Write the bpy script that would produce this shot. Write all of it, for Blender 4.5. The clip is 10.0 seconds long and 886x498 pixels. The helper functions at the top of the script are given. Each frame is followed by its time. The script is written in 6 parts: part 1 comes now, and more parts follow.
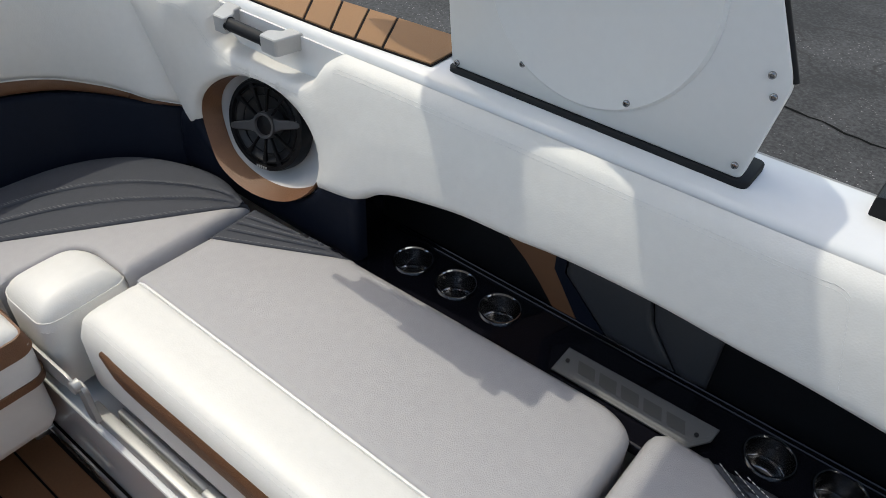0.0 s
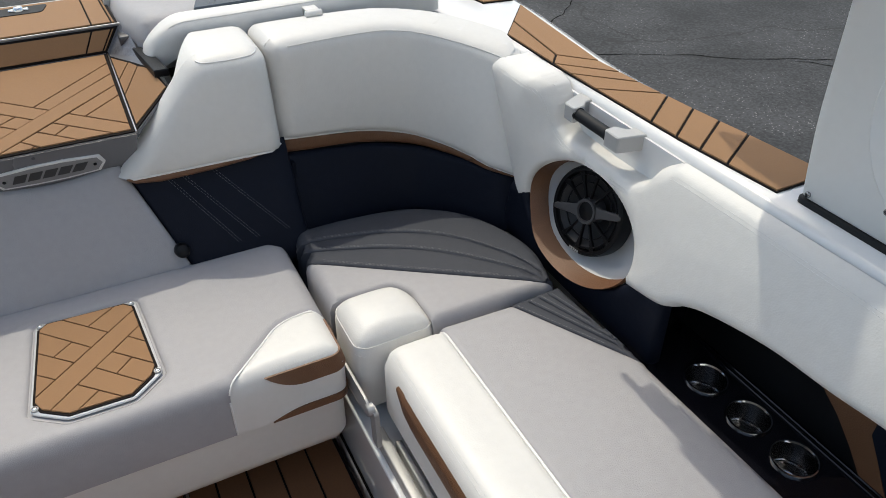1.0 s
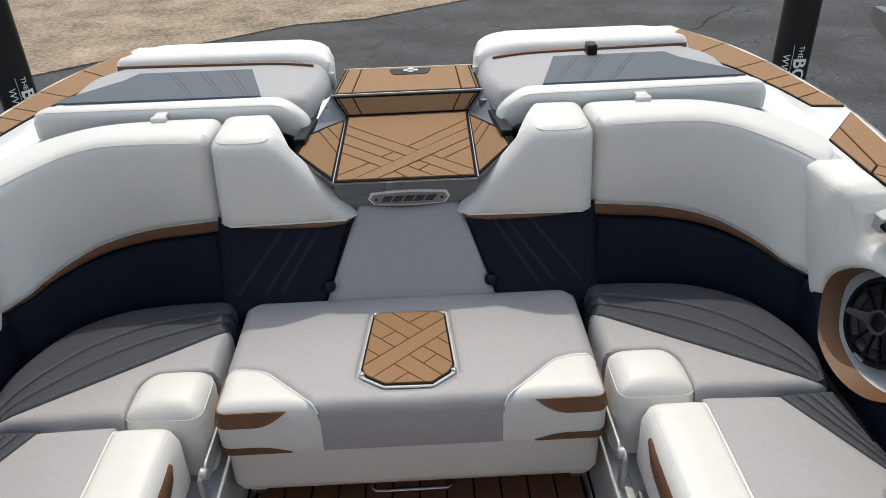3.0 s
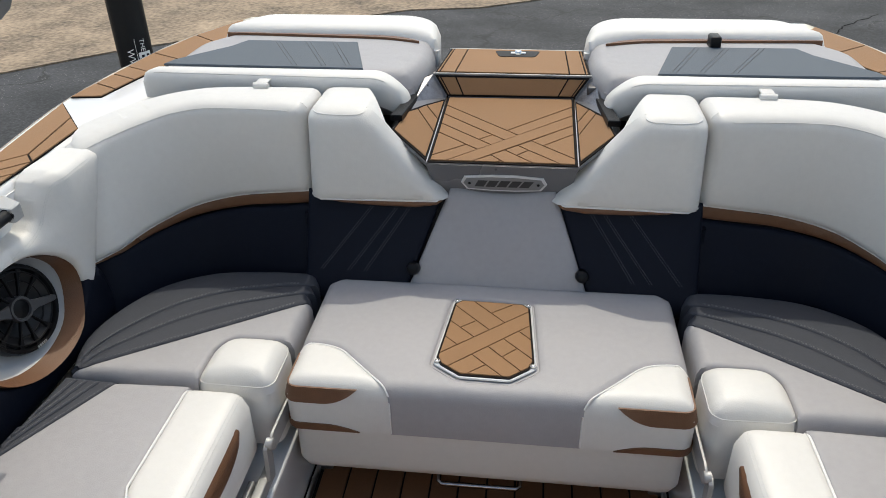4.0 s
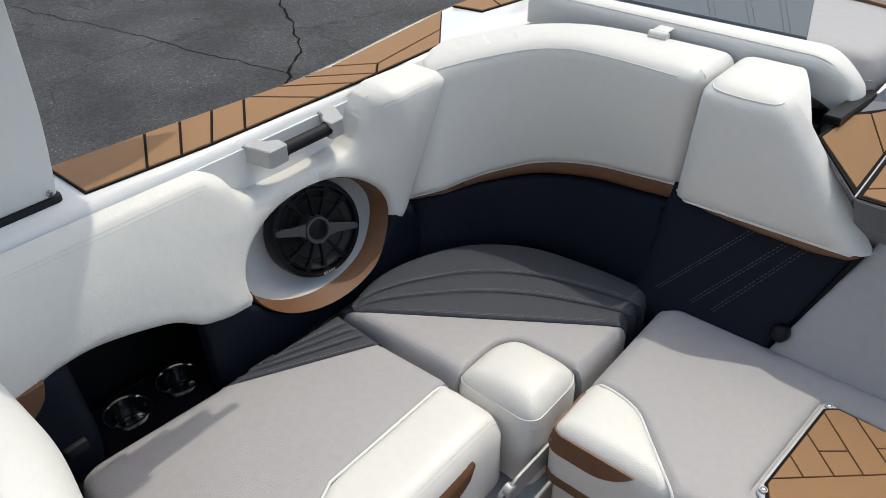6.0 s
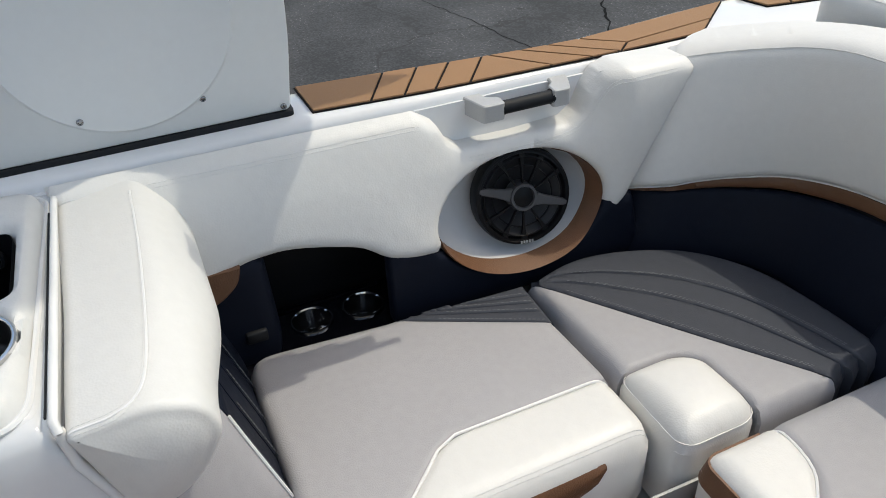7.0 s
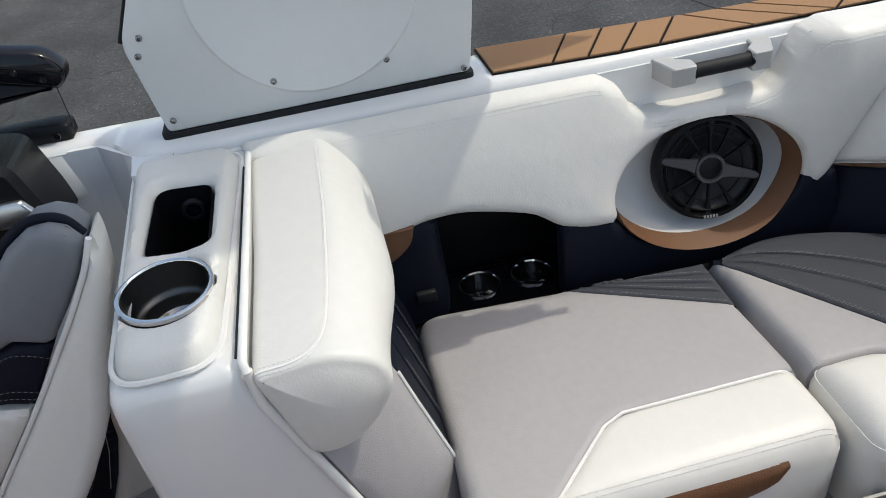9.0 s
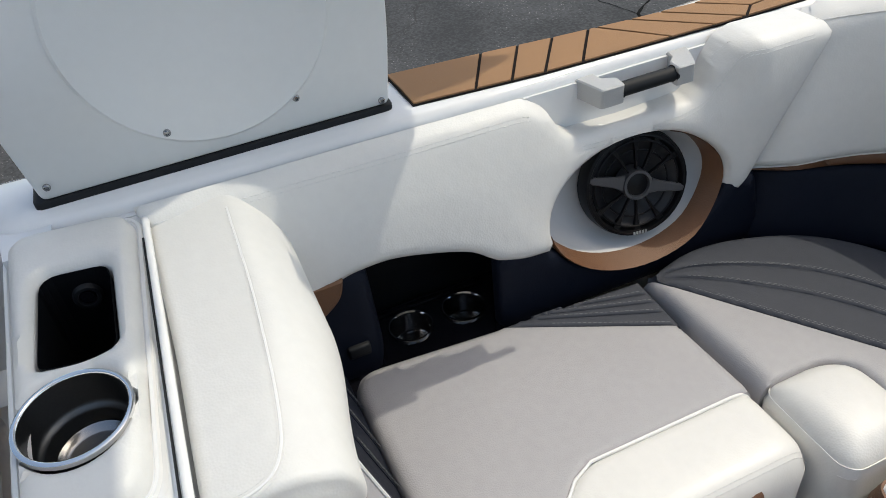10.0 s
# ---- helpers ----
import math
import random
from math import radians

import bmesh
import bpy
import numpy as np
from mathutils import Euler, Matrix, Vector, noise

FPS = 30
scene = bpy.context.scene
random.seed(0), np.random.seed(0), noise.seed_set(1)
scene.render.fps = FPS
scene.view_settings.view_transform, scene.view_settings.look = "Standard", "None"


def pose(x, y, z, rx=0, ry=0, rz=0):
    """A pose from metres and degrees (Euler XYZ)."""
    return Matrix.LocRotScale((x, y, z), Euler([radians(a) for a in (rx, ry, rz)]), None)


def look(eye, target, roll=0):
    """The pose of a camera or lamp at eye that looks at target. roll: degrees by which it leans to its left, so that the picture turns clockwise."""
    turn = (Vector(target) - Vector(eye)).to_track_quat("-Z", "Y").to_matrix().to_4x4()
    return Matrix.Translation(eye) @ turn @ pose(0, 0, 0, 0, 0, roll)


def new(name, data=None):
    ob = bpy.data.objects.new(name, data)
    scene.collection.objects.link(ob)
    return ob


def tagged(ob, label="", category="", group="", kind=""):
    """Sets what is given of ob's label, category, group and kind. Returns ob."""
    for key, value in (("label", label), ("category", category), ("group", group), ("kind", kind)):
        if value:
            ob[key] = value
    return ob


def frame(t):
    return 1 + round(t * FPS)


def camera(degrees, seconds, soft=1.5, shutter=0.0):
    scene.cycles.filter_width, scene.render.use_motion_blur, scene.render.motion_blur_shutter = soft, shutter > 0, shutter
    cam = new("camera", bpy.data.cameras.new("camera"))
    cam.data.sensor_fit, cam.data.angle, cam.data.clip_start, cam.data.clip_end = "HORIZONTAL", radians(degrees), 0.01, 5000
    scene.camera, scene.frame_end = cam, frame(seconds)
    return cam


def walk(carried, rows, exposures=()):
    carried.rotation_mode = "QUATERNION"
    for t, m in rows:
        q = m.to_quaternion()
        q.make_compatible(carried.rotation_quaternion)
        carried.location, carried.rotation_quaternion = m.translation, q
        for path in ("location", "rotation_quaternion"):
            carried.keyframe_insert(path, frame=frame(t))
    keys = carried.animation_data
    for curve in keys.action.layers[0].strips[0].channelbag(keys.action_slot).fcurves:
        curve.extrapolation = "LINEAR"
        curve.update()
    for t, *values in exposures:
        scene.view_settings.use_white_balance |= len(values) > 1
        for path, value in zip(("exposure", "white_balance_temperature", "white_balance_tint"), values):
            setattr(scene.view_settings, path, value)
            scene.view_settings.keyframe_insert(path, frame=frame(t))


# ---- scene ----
from mathutils.bvhtree import BVHTree
cam = camera(61.63, 10.0, soft=0.9)
PATH = [
    (0, (0.18, -0.032, 1.506), (1.399, 0.881, 0.21), 2.81),
    (0.5, (0.151, 0.028, 1.524), (1.148, 1.247, 0.29), 1.63),
    (1, (0.132, 0.02, 1.565), (0.864, 1.461, 0.387), 0.07),
    (1.5, (0.114, -0.081, 1.612), (0.61, 1.503, 0.497), -0.58),
    (2, (0.082, -0.162, 1.64), (0.386, 1.507, 0.581), -0.81),
    (2.5, (0.066, -0.195, 1.652), (0.217, 1.519, 0.631), -0.9),
    (2.7, (0.063, -0.191, 1.67), (0.164, 1.528, 0.652), -1.59),
    (4, (0.073, -0.124, 1.612), (-0.148, 1.578, 0.585), -1.15),
    (4.5, (0.052, 0.018, 1.571), (-0.321, 1.679, 0.521), -0.97),
    (5, (0.009, 0.181, 1.534), (-0.565, 1.765, 0.456), -1.02),
    (5.5, (-0.018, 0.277, 1.496), (-0.843, 1.731, 0.4), -1.02),
    (5.7, (-0.031, 0.292, 1.523), (-0.946, 1.66, 0.386), -1),
    (6.8, (0.088, 0.436, 1.443), (-1.378, 1.201, 0.318), -2.68),
    (7, (0.095, 0.447, 1.434), (-1.425, 1.092, 0.305), -2.89),
    (7.5, (0.102, 0.475, 1.416), (-1.509, 0.819, 0.281), -4.54),
    (8, (0.097, 0.461, 1.417), (-1.538, 0.631, 0.278), -5.8),
    (8.5, (0.094, 0.431, 1.421), (-1.542, 0.551, 0.277), -6.98),
    (9, (0.072, 0.434, 1.418), (-1.542, 0.65, 0.256), -8.61),
    (9.5, (0.001, 0.436, 1.427), (-1.532, 0.877, 0.22), -8.74),
    (10, (-0.104, 0.383, 1.449), (-1.585, 0.912, 0.214), -6.74),
]
walk(cam, [(t, look(eye, target, roll)) for t, eye, target, roll in PATH], exposures=[(0.0, 0.46, 7300, 4.0), (10.0, 0.46, 7300, 4.0)])

# ---- world and light ----
SUN_FROM = Vector((0.0, 0.53, 1.0)).normalized()
world = bpy.data.worlds.new("sky")
scene.world = world
world.use_nodes = True
wn = world.node_tree.nodes
sky = wn.new("ShaderNodeTexSky")
sky.sky_type = "NISHITA"
sky.sun_disc = False
sky.air_density, sky.dust_density, sky.ozone_density = 1.0, 2.2, 0.8
sky.sun_elevation = math.asin(SUN_FROM.z)
sky.sun_rotation = math.atan2(SUN_FROM.x, SUN_FROM.y)
wn["Background"].inputs["Strength"].default_value = 0.176
world.node_tree.links.new(sky.outputs["Color"], wn["Background"].inputs["Color"])
sun = new("sun", bpy.data.lights.new("sun", "SUN"))
sun.data.energy = 1.29
sun.data.angle = radians(0.55)
sun.data.color = (1.0, 0.98, 0.955)
sun.matrix_world = look(SUN_FROM * 20, (0, 0, 0))


# ---- materials ----
def material(name, color, rough=0.5, metal=0.0, vary=0.08, grain=60.0, bump=0.0, bump_scale=400.0, coat=0.0, stain=3.0, voronoi=False, spec=0.5, wave=0.0):
    """A procedural surface: base colour with broad stains and fine grain, and a fine relief."""
    m = bpy.data.materials.new(name)
    m.use_nodes = True
    t = m.node_tree
    n, l = t.nodes, t.links
    b = n["Principled BSDF"]
    co = n.new("ShaderNodeTexCoord")
    broad, fine = n.new("ShaderNodeTexNoise"), n.new("ShaderNodeTexNoise")
    broad.inputs["Scale"].default_value, fine.inputs["Scale"].default_value = stain, grain
    broad.inputs["Detail"].default_value, fine.inputs["Detail"].default_value = 4, 3
    mix = n.new("ShaderNodeMath")
    mix.operation = "ADD"
    l.new(broad.outputs["Fac"], mix.inputs[0])
    l.new(fine.outputs["Fac"], mix.inputs[1])
    ramp = n.new("ShaderNodeMapRange")
    ramp.inputs["From Min"].default_value, ramp.inputs["From Max"].default_value = 0.6, 1.4
    ramp.inputs["To Min"].default_value, ramp.inputs["To Max"].default_value = 1 - vary, 1 + vary
    l.new(mix.outputs[0], ramp.inputs["Value"])
    hue = n.new("ShaderNodeHueSaturation")
    hue.inputs["Color"].default_value = (*color, 1)
    l.new(ramp.outputs["Result"], hue.inputs["Value"])
    l.new(hue.outputs["Color"], b.inputs["Base Color"])
    rr = n.new("ShaderNodeMapRange")
    rr.inputs["To Min"].default_value, rr.inputs["To Max"].default_value = max(0.02, rough - 0.06), min(1, rough + 0.06)
    l.new(broad.outputs["Fac"], rr.inputs["Value"])
    l.new(rr.outputs["Result"], b.inputs["Roughness"])
    b.inputs["Metallic"].default_value = metal
    b.inputs["Coat Weight"].default_value = coat
    b.inputs["Specular IOR Level"].default_value = spec
    for tex in (broad, fine):
        l.new(co.outputs["Object"], tex.inputs["Vector"])
    if bump:
        relief = n.new("ShaderNodeTexVoronoi" if voronoi else "ShaderNodeTexNoise")
        relief.inputs["Scale"].default_value = bump_scale
        l.new(co.outputs["Object"], relief.inputs["Vector"])
        bm = n.new("ShaderNodeBump")
        bm.inputs["Strength"].default_value, bm.inputs["Distance"].default_value = bump, 0.001
        l.new(relief.outputs["Distance" if voronoi else "Fac"], bm.inputs["Height"])
        if wave:
            soft = n.new("ShaderNodeTexNoise")
            soft.inputs["Scale"].default_value, soft.inputs["Detail"].default_value = 13.0, 2.5
            l.new(co.outputs["Object"], soft.inputs["Vector"])
            swell = n.new("ShaderNodeBump")
            swell.inputs["Strength"].default_value, swell.inputs["Distance"].default_value = wave, 0.008
            l.new(soft.outputs["Fac"], swell.inputs["Height"])
            l.new(swell.outputs["Normal"], bm.inputs["Normal"])
        l.new(bm.outputs["Normal"], b.inputs["Normal"])
    return m


WHITE = material("white_vinyl", (0.695, 0.680, 0.648), 0.45, vary=0.03, bump=0.18, bump_scale=300, voronoi=True, wave=0.3)
GREY = material("grey_vinyl", (0.362, 0.352, 0.360), 0.55, vary=0.05, bump=0.34, bump_scale=500, voronoi=True, wave=0.3)
CHARCOAL = material("charcoal_vinyl", (0.050, 0.054, 0.066), 0.62, vary=0.08, bump=0.4, bump_scale=420, voronoi=True, spec=0.25, wave=0.4)
NAVY = material("navy_vinyl", (0.0056, 0.0082, 0.0165), 0.6, vary=0.1, bump=0.3, bump_scale=420, voronoi=True, spec=0.15, wave=0.4)
SLATE = material("slate_blue_vinyl", (0.062, 0.082, 0.104), 0.62, vary=0.06, bump=0.3, bump_scale=420, voronoi=True)
BROWN = material("saddle_brown_vinyl", (0.155, 0.071, 0.034), 0.5, vary=0.1, bump=0.5, bump_scale=380, voronoi=True)
SLATE_GREY = material("slate_grey_vinyl", (0.165, 0.176, 0.20), 0.5, vary=0.05, bump=0.3, bump_scale=500, voronoi=True)
PIPING = material("white_piping", (0.78, 0.77, 0.75), 0.4, vary=0.02)
THREAD = material("pale_thread", (0.68, 0.67, 0.65), 0.8, vary=0.1)
NAVY_THREAD = material("blue_grey_thread", (0.12, 0.13, 0.15), 0.8, vary=0.1)
GREY_THREAD = material("grey_thread", (0.16, 0.165, 0.17), 0.8, vary=0.1)
GELCOAT = material("white_gelcoat", (0.735, 0.735, 0.735), 0.12, vary=0.015, coat=0.4)
GREY_GEL = material("silver_grey_gelcoat", (0.17, 0.17, 0.18), 0.28, metal=0.3, vary=0.06, grain=900)
FOAM = material("tan_foam_decking", (0.290, 0.157, 0.073), 0.8, vary=0.06, grain=250, bump=0.5, bump_scale=900)
DARK_FOAM = material("dark_foam_backing", (0.013, 0.010, 0.009), 0.85, vary=0.1, spec=0.15)
FLOOR_FOAM = material("brown_floor_decking", (0.20, 0.085, 0.035), 0.75, vary=0.1, grain=200, bump=0.5, bump_scale=900)
ALU = material("brushed_aluminium", (0.62, 0.62, 0.63), 0.32, metal=1.0, vary=0.05, grain=300)
CAST = material("satin_cast_aluminium", (0.42, 0.42, 0.415), 0.5, metal=0.45, vary=0.05, grain=300)
SATIN = material("satin_bright_aluminium", (0.72, 0.72, 0.72), 0.42, metal=0.35, vary=0.05, grain=300)
CHROME = material("chrome", (0.75, 0.75, 0.75), 0.06, metal=1.0, vary=0.02)
DARK_STEEL = material("dark_polished_steel", (0.30, 0.30, 0.305), 0.2, metal=1.0, vary=0.05)
BOARD_GREY = material("charcoal_board", (0.034, 0.036, 0.041), 0.5, vary=0.1, bump=0.3, bump_scale=420, voronoi=True)
HANDLE_GREY = material("satin_cast_grey", (0.44, 0.44, 0.435), 0.5, metal=0.25, vary=0.06, grain=400, bump=0.15, bump_scale=900)
SILVER_FLAKE = material("silver_flake_gelcoat", (0.20, 0.20, 0.212), 0.35, metal=0.5, vary=0.45, grain=260, stain=30)
BRUSHED_DARK = material("dark_brushed_steel", (0.13, 0.128, 0.125), 0.38, metal=1.0, vary=0.08, grain=300)
BLACK_GLOSS = material("gloss_black_plastic", (0.006, 0.006, 0.009), 0.08, vary=0.1, spec=0.35)
BLACK = material("satin_black_plastic", (0.005, 0.0055, 0.007), 0.36, vary=0.1, bump=0.3, bump_scale=900, spec=0.22)
RUBBER = material("black_rubber", (0.006, 0.007, 0.009), 0.6, vary=0.1, spec=0.3)
PLATE_WHITE = material("white_coated_aluminium", (0.705, 0.72, 0.725), 0.35, vary=0.02, bump=0.1, bump_scale=900)
CONE = material("speaker_cone", (0.020, 0.020, 0.022), 0.5, vary=0.1)
SPEAKER_BLACK = material("speaker_black", (0.005, 0.005, 0.006), 0.35, vary=0.1, spec=0.2)
SPEAKER_GREY = material("dark_satin_grey", (0.075, 0.075, 0.08), 0.4, metal=0.3, vary=0.08, grain=300)
LINER = material("pale_grey_liner", (0.60, 0.60, 0.60), 0.35, vary=0.03)


# ---- mesh tools ----
def thing(name, label, category, group="", at=(0, 0, 0), kind=""):
    ob = new(name)
    ob.empty_display_size = 0.05
    ob.location = at
    return tagged(ob, label, category, group, kind)


def part(name, bm, mat, parent, label="", smooth=True):
    """Links a bmesh as one mesh under a thing or a part; its points are in world metres."""
    bmesh.ops.recalc_face_normals(bm, faces=bm.faces)
    me = bpy.data.meshes.new(name)
    bm.to_mesh(me)
    bm.free()
    me.materials.append(mat)
    for p in me.polygons:
        p.use_smooth = smooth
    if smooth:
        me.set_sharp_from_angle(angle=radians(58))
    ob = new(name, me)
    if parent:
        ob.parent = parent
        origin = Vector(parent.location)
        up = parent.parent
        while up:
            origin += up.location
            up = up.parent
        ob.location = -origin
    return tagged(ob, label)


def from_lists(verts, faces):
    bm = bmesh.new()
    vs = [bm.verts.new(v) for v in verts]
    for f in faces:
        if len(set(f)) > 2:
            try:
                bm.faces.new([vs[i] for i in f])
            except ValueError:
                pass
    return bm


def rounded(pts, r, n=6):
    """A closed outline with its corners rounded; r is one radius or one for each corner."""
    out, k = [], len(pts)
    for i in range(k):
        p, a, b = Vector(pts[i]), Vector(pts[i - 1]), Vector(pts[(i + 1) % k])
        rad = r[i] if isinstance(r, (list, tuple)) else r
        cut = min(rad, (a - p).length * 0.49, (b - p).length * 0.49)
        if cut < 1e-4:
            out.append(tuple(p))
            continue
        p0, p2 = p + (a - p).normalized() * cut, p + (b - p).normalized() * cut
        for j in range(n + 1):
            t = j / n
            out.append(tuple(p0 * (1 - t) ** 2 + p * 2 * t * (1 - t) + p2 * t * t))
    return out


def spline(pts, n=8):
    """A smooth open line through the points."""
    ps = [Vector(p) for p in pts]
    out = []
    for i in range(len(ps) - 1):
        a, b, c, d = ps[max(i - 1, 0)], ps[i], ps[i + 1], ps[min(i + 2, len(ps) - 1)]
        for j in range(n):
            t = j / n
            out.append(0.5 * ((2 * b) + (c - a) * t + (2 * a - 5 * b + 4 * c - d) * t * t + (3 * b - a - 3 * c + d) * t ** 3))
    return [tuple(p) for p in out] + [tuple(ps[-1])]


def seg_dist(p, a, b):
    """Distances of points p from segments a-b, and the nearest places, by array."""
    d = b - a
    t = np.clip(((p[:, None] - a) * d).sum(2) / np.maximum((d * d).sum(1), 1e-12), 0, 1)
    near = a + t[..., None] * d
    dist = np.linalg.norm(p[:, None] - near, axis=2)
    return dist, near


def inside(p, loops):
    hit = np.zeros(len(p), bool)
    for loop in loops:
        a = np.array(loop)
        b = np.roll(a, -1, 0)
        cross = (a[:, 1] > p[:, None, 1]) != (b[:, 1] > p[:, None, 1])
        with np.errstate(divide="ignore", invalid="ignore"):
            x = a[:, 0] + (p[:, None, 1] - a[:, 1]) / (b[:, 1] - a[:, 1]) * (b[:, 0] - a[:, 0])
        hit ^= (cross & (p[:, None, 0] < x)).sum(1) % 2 == 1
    return hit


SURFACE = [None]  # the height of the panel made last, by (u, v)


def even_out(grid, cell, rim_edges, rim, loops, a, b, rad, step):
    """Pins one rim point to each sharp corner, spaces the rest of the rim evenly along the outline and relaxes the points next to it."""
    pinned = set()
    for lp in loops:
        k = len(lp)
        for i in range(k):
            p, q, r2 = (Vector(lp[j % k]) for j in (i - 1, i, i + 1))
            if (q - p).length > 1e-6 and (r2 - q).length > 1e-6 and (q - p).angle(r2 - q) > 0.5:
                d = np.linalg.norm(grid[rim] - np.array(q), axis=1)
                j = rim[int(d.argmin())]
                grid[j] = np.array(q)
                pinned.add(j)
    near = {i: [] for i in rim}
    for i, j in rim_edges:
        near[i].append(j)
        near[j].append(i)
    loose = [i for i in rim if i not in pinned and len(near[i]) == 2]
    if loose:
        n0, n1 = [near[i][0] for i in loose], [near[i][1] for i in loose]
        for _ in range(4):
            grid[loose] = 0.4 * grid[loose] + 0.3 * (grid[n0] + grid[n1])
            d, close = seg_dist(grid[loose], a, b)
            grid[loose] = close[np.arange(len(loose)), d.argmin(1)]
    links = {}
    for c in cell:
        for i in range(4):
            links.setdefault(int(c[i]), set()).update((int(c[i - 1]), int(c[(i + 1) % 4])))
    fixed = set(rim)
    ring = {j for i in rim for j in links[i]} - fixed
    ring |= {j for i in ring for j in links[i]} - fixed
    for _ in range(4):
        for i in ring:
            grid[i] = 0.3 * grid[i] + 0.7 * grid[list(links[i])].mean(0)
    # the two rows next to the rim run at even distances from it
    first = {j for i in rim for j in links[i]} - fixed
    for row, share, steps in ((first, 0.3, 1.0), ({j for i in first for j in links[i]} - fixed - first, 0.75, 2.0)):
        row = sorted(row)
        if not row:
            continue
        d, close = seg_dist(grid[row], a, b)
        k = d.argmin(1)
        foot = close[np.arange(len(row)), k]
        gap = d[np.arange(len(row)), k]
        r3 = rad[k]
        want = np.where(r3 < 1.05 * step, r3 + (steps - 1) * step, np.minimum(share * r3, steps * step))
        to = foot + (grid[row] - foot) * (want / np.maximum(gap, 1e-6))[:, None]
        free = (seg_dist(to, a, b)[0].min(1) > 0.85 * want) & (np.linalg.norm(to - grid[row], axis=1) < 1.3 * step) & (gap > 1e-5)
        grid[np.array(row)[free]] = to[free]


def padded(outline, height, r, place, holes=(), step=0.012, seams=(), rs=0.006, crown=0.0, base=0.0, reach=0.08):
    """An upholstered panel: a flat outline (u, v), raised to its height with edges rounded by r, or by rs along the seams.
    place(u, v, h) gives the point in the world."""
    loops = [list(outline)] + [list(h) for h in holes]
    a = np.concatenate([np.array(lp, float) for lp in loops])
    b = np.concatenate([np.roll(np.array(lp, float), -1, 0) for lp in loops])
    rad = np.full(len(a), float(r))
    if seams:
        sa, sb = np.array([s[0] for s in seams], float), np.array([s[1] for s in seams], float)
        rad[seg_dist((a + b) / 2, sa, sb)[0].min(1) < 0.004] = rs
    lo, hi = a.min(0), a.max(0)
    nu, nv = (max(2, int(math.ceil(x))) for x in (hi - lo) / step)
    us, vs = np.linspace(lo[0], hi[0], nu + 1), np.linspace(lo[1], hi[1], nv + 1)
    grid = np.array([(u, v) for v in vs for u in us])
    cell = np.array([(j * (nu + 1) + i, j * (nu + 1) + i + 1, (j + 1) * (nu + 1) + i + 1, (j + 1) * (nu + 1) + i) for j in range(nv) for i in range(nu)])
    cell = cell[inside(grid[cell].mean(1), loops)]
    edges = {}
    for c in cell:
        for i in range(4):
            e = (int(c[i]), int(c[(i + 1) % 4]))
            edges[tuple(sorted(e))] = edges.get(tuple(sorted(e)), 0) + 1
    rim_edges = [e for e, k in edges.items() if k == 1]
    rim = sorted({i for e in rim_edges for i in e})
    d, near = seg_dist(grid[rim], a, b)
    grid[rim] = near[np.arange(len(rim)), d.argmin(1)]
    even_out(grid, cell, rim_edges, rim, loops, a, b, rad, step)
    used = sorted({int(i) for c in cell for i in c})
    index = {g: k for k, g in enumerate(used)}
    p = grid[used]
    d, _ = seg_dist(p, a, b)
    drop = np.zeros(len(p))
    for value in set(rad):
        dv = d[:, rad == value].min(1)
        q = np.clip(dv, 0, value)
        drop = np.maximum(drop, value - np.sqrt(np.maximum(0, value ** 2 - (value - q) ** 2)))
    h = height - drop + crown * (1 - np.exp(-d.min(1) / reach))

    def surface(u, v):
        dd = seg_dist(np.array([(u, v)], float), a, b)[0][0]
        fall = 0.0
        for value in set(rad):
            q1 = min(dd[rad == value].min(), value)
            fall = max(fall, value - math.sqrt(max(0.0, value ** 2 - (value - q1) ** 2)))
        return height - fall + crown * (1 - math.exp(-dd.min() / reach))
    SURFACE[0] = surface
    verts = [tuple(place(p[k][0], p[k][1], h[k])) for k in range(len(p))]
    faces = []
    for c in cell:
        q = [index[int(i)] for i in c]
        e0, e1 = abs(h[q[0]] - h[q[2]]), abs(h[q[1]] - h[q[3]])
        if max(e0, e1) < 2e-4:
            faces.append(q)
        elif e0 <= e1:
            faces += [[q[0], q[1], q[2]], [q[0], q[2], q[3]]]
        else:
            faces += [[q[0], q[1], q[3]], [q[1], q[2], q[3]]]
    foot = {}
    for i in rim:
        foot[i] = len(verts)
        verts.append(tuple(place(grid[i][0], grid[i][1], base)))
    faces += [[index[i], index[j], foot[j], foot[i]] for i, j in rim_edges]
    bm = from_lists(verts, faces)
    bmesh.ops.remove_doubles(bm, verts=bm.verts, dist=3e-4)
    return bm


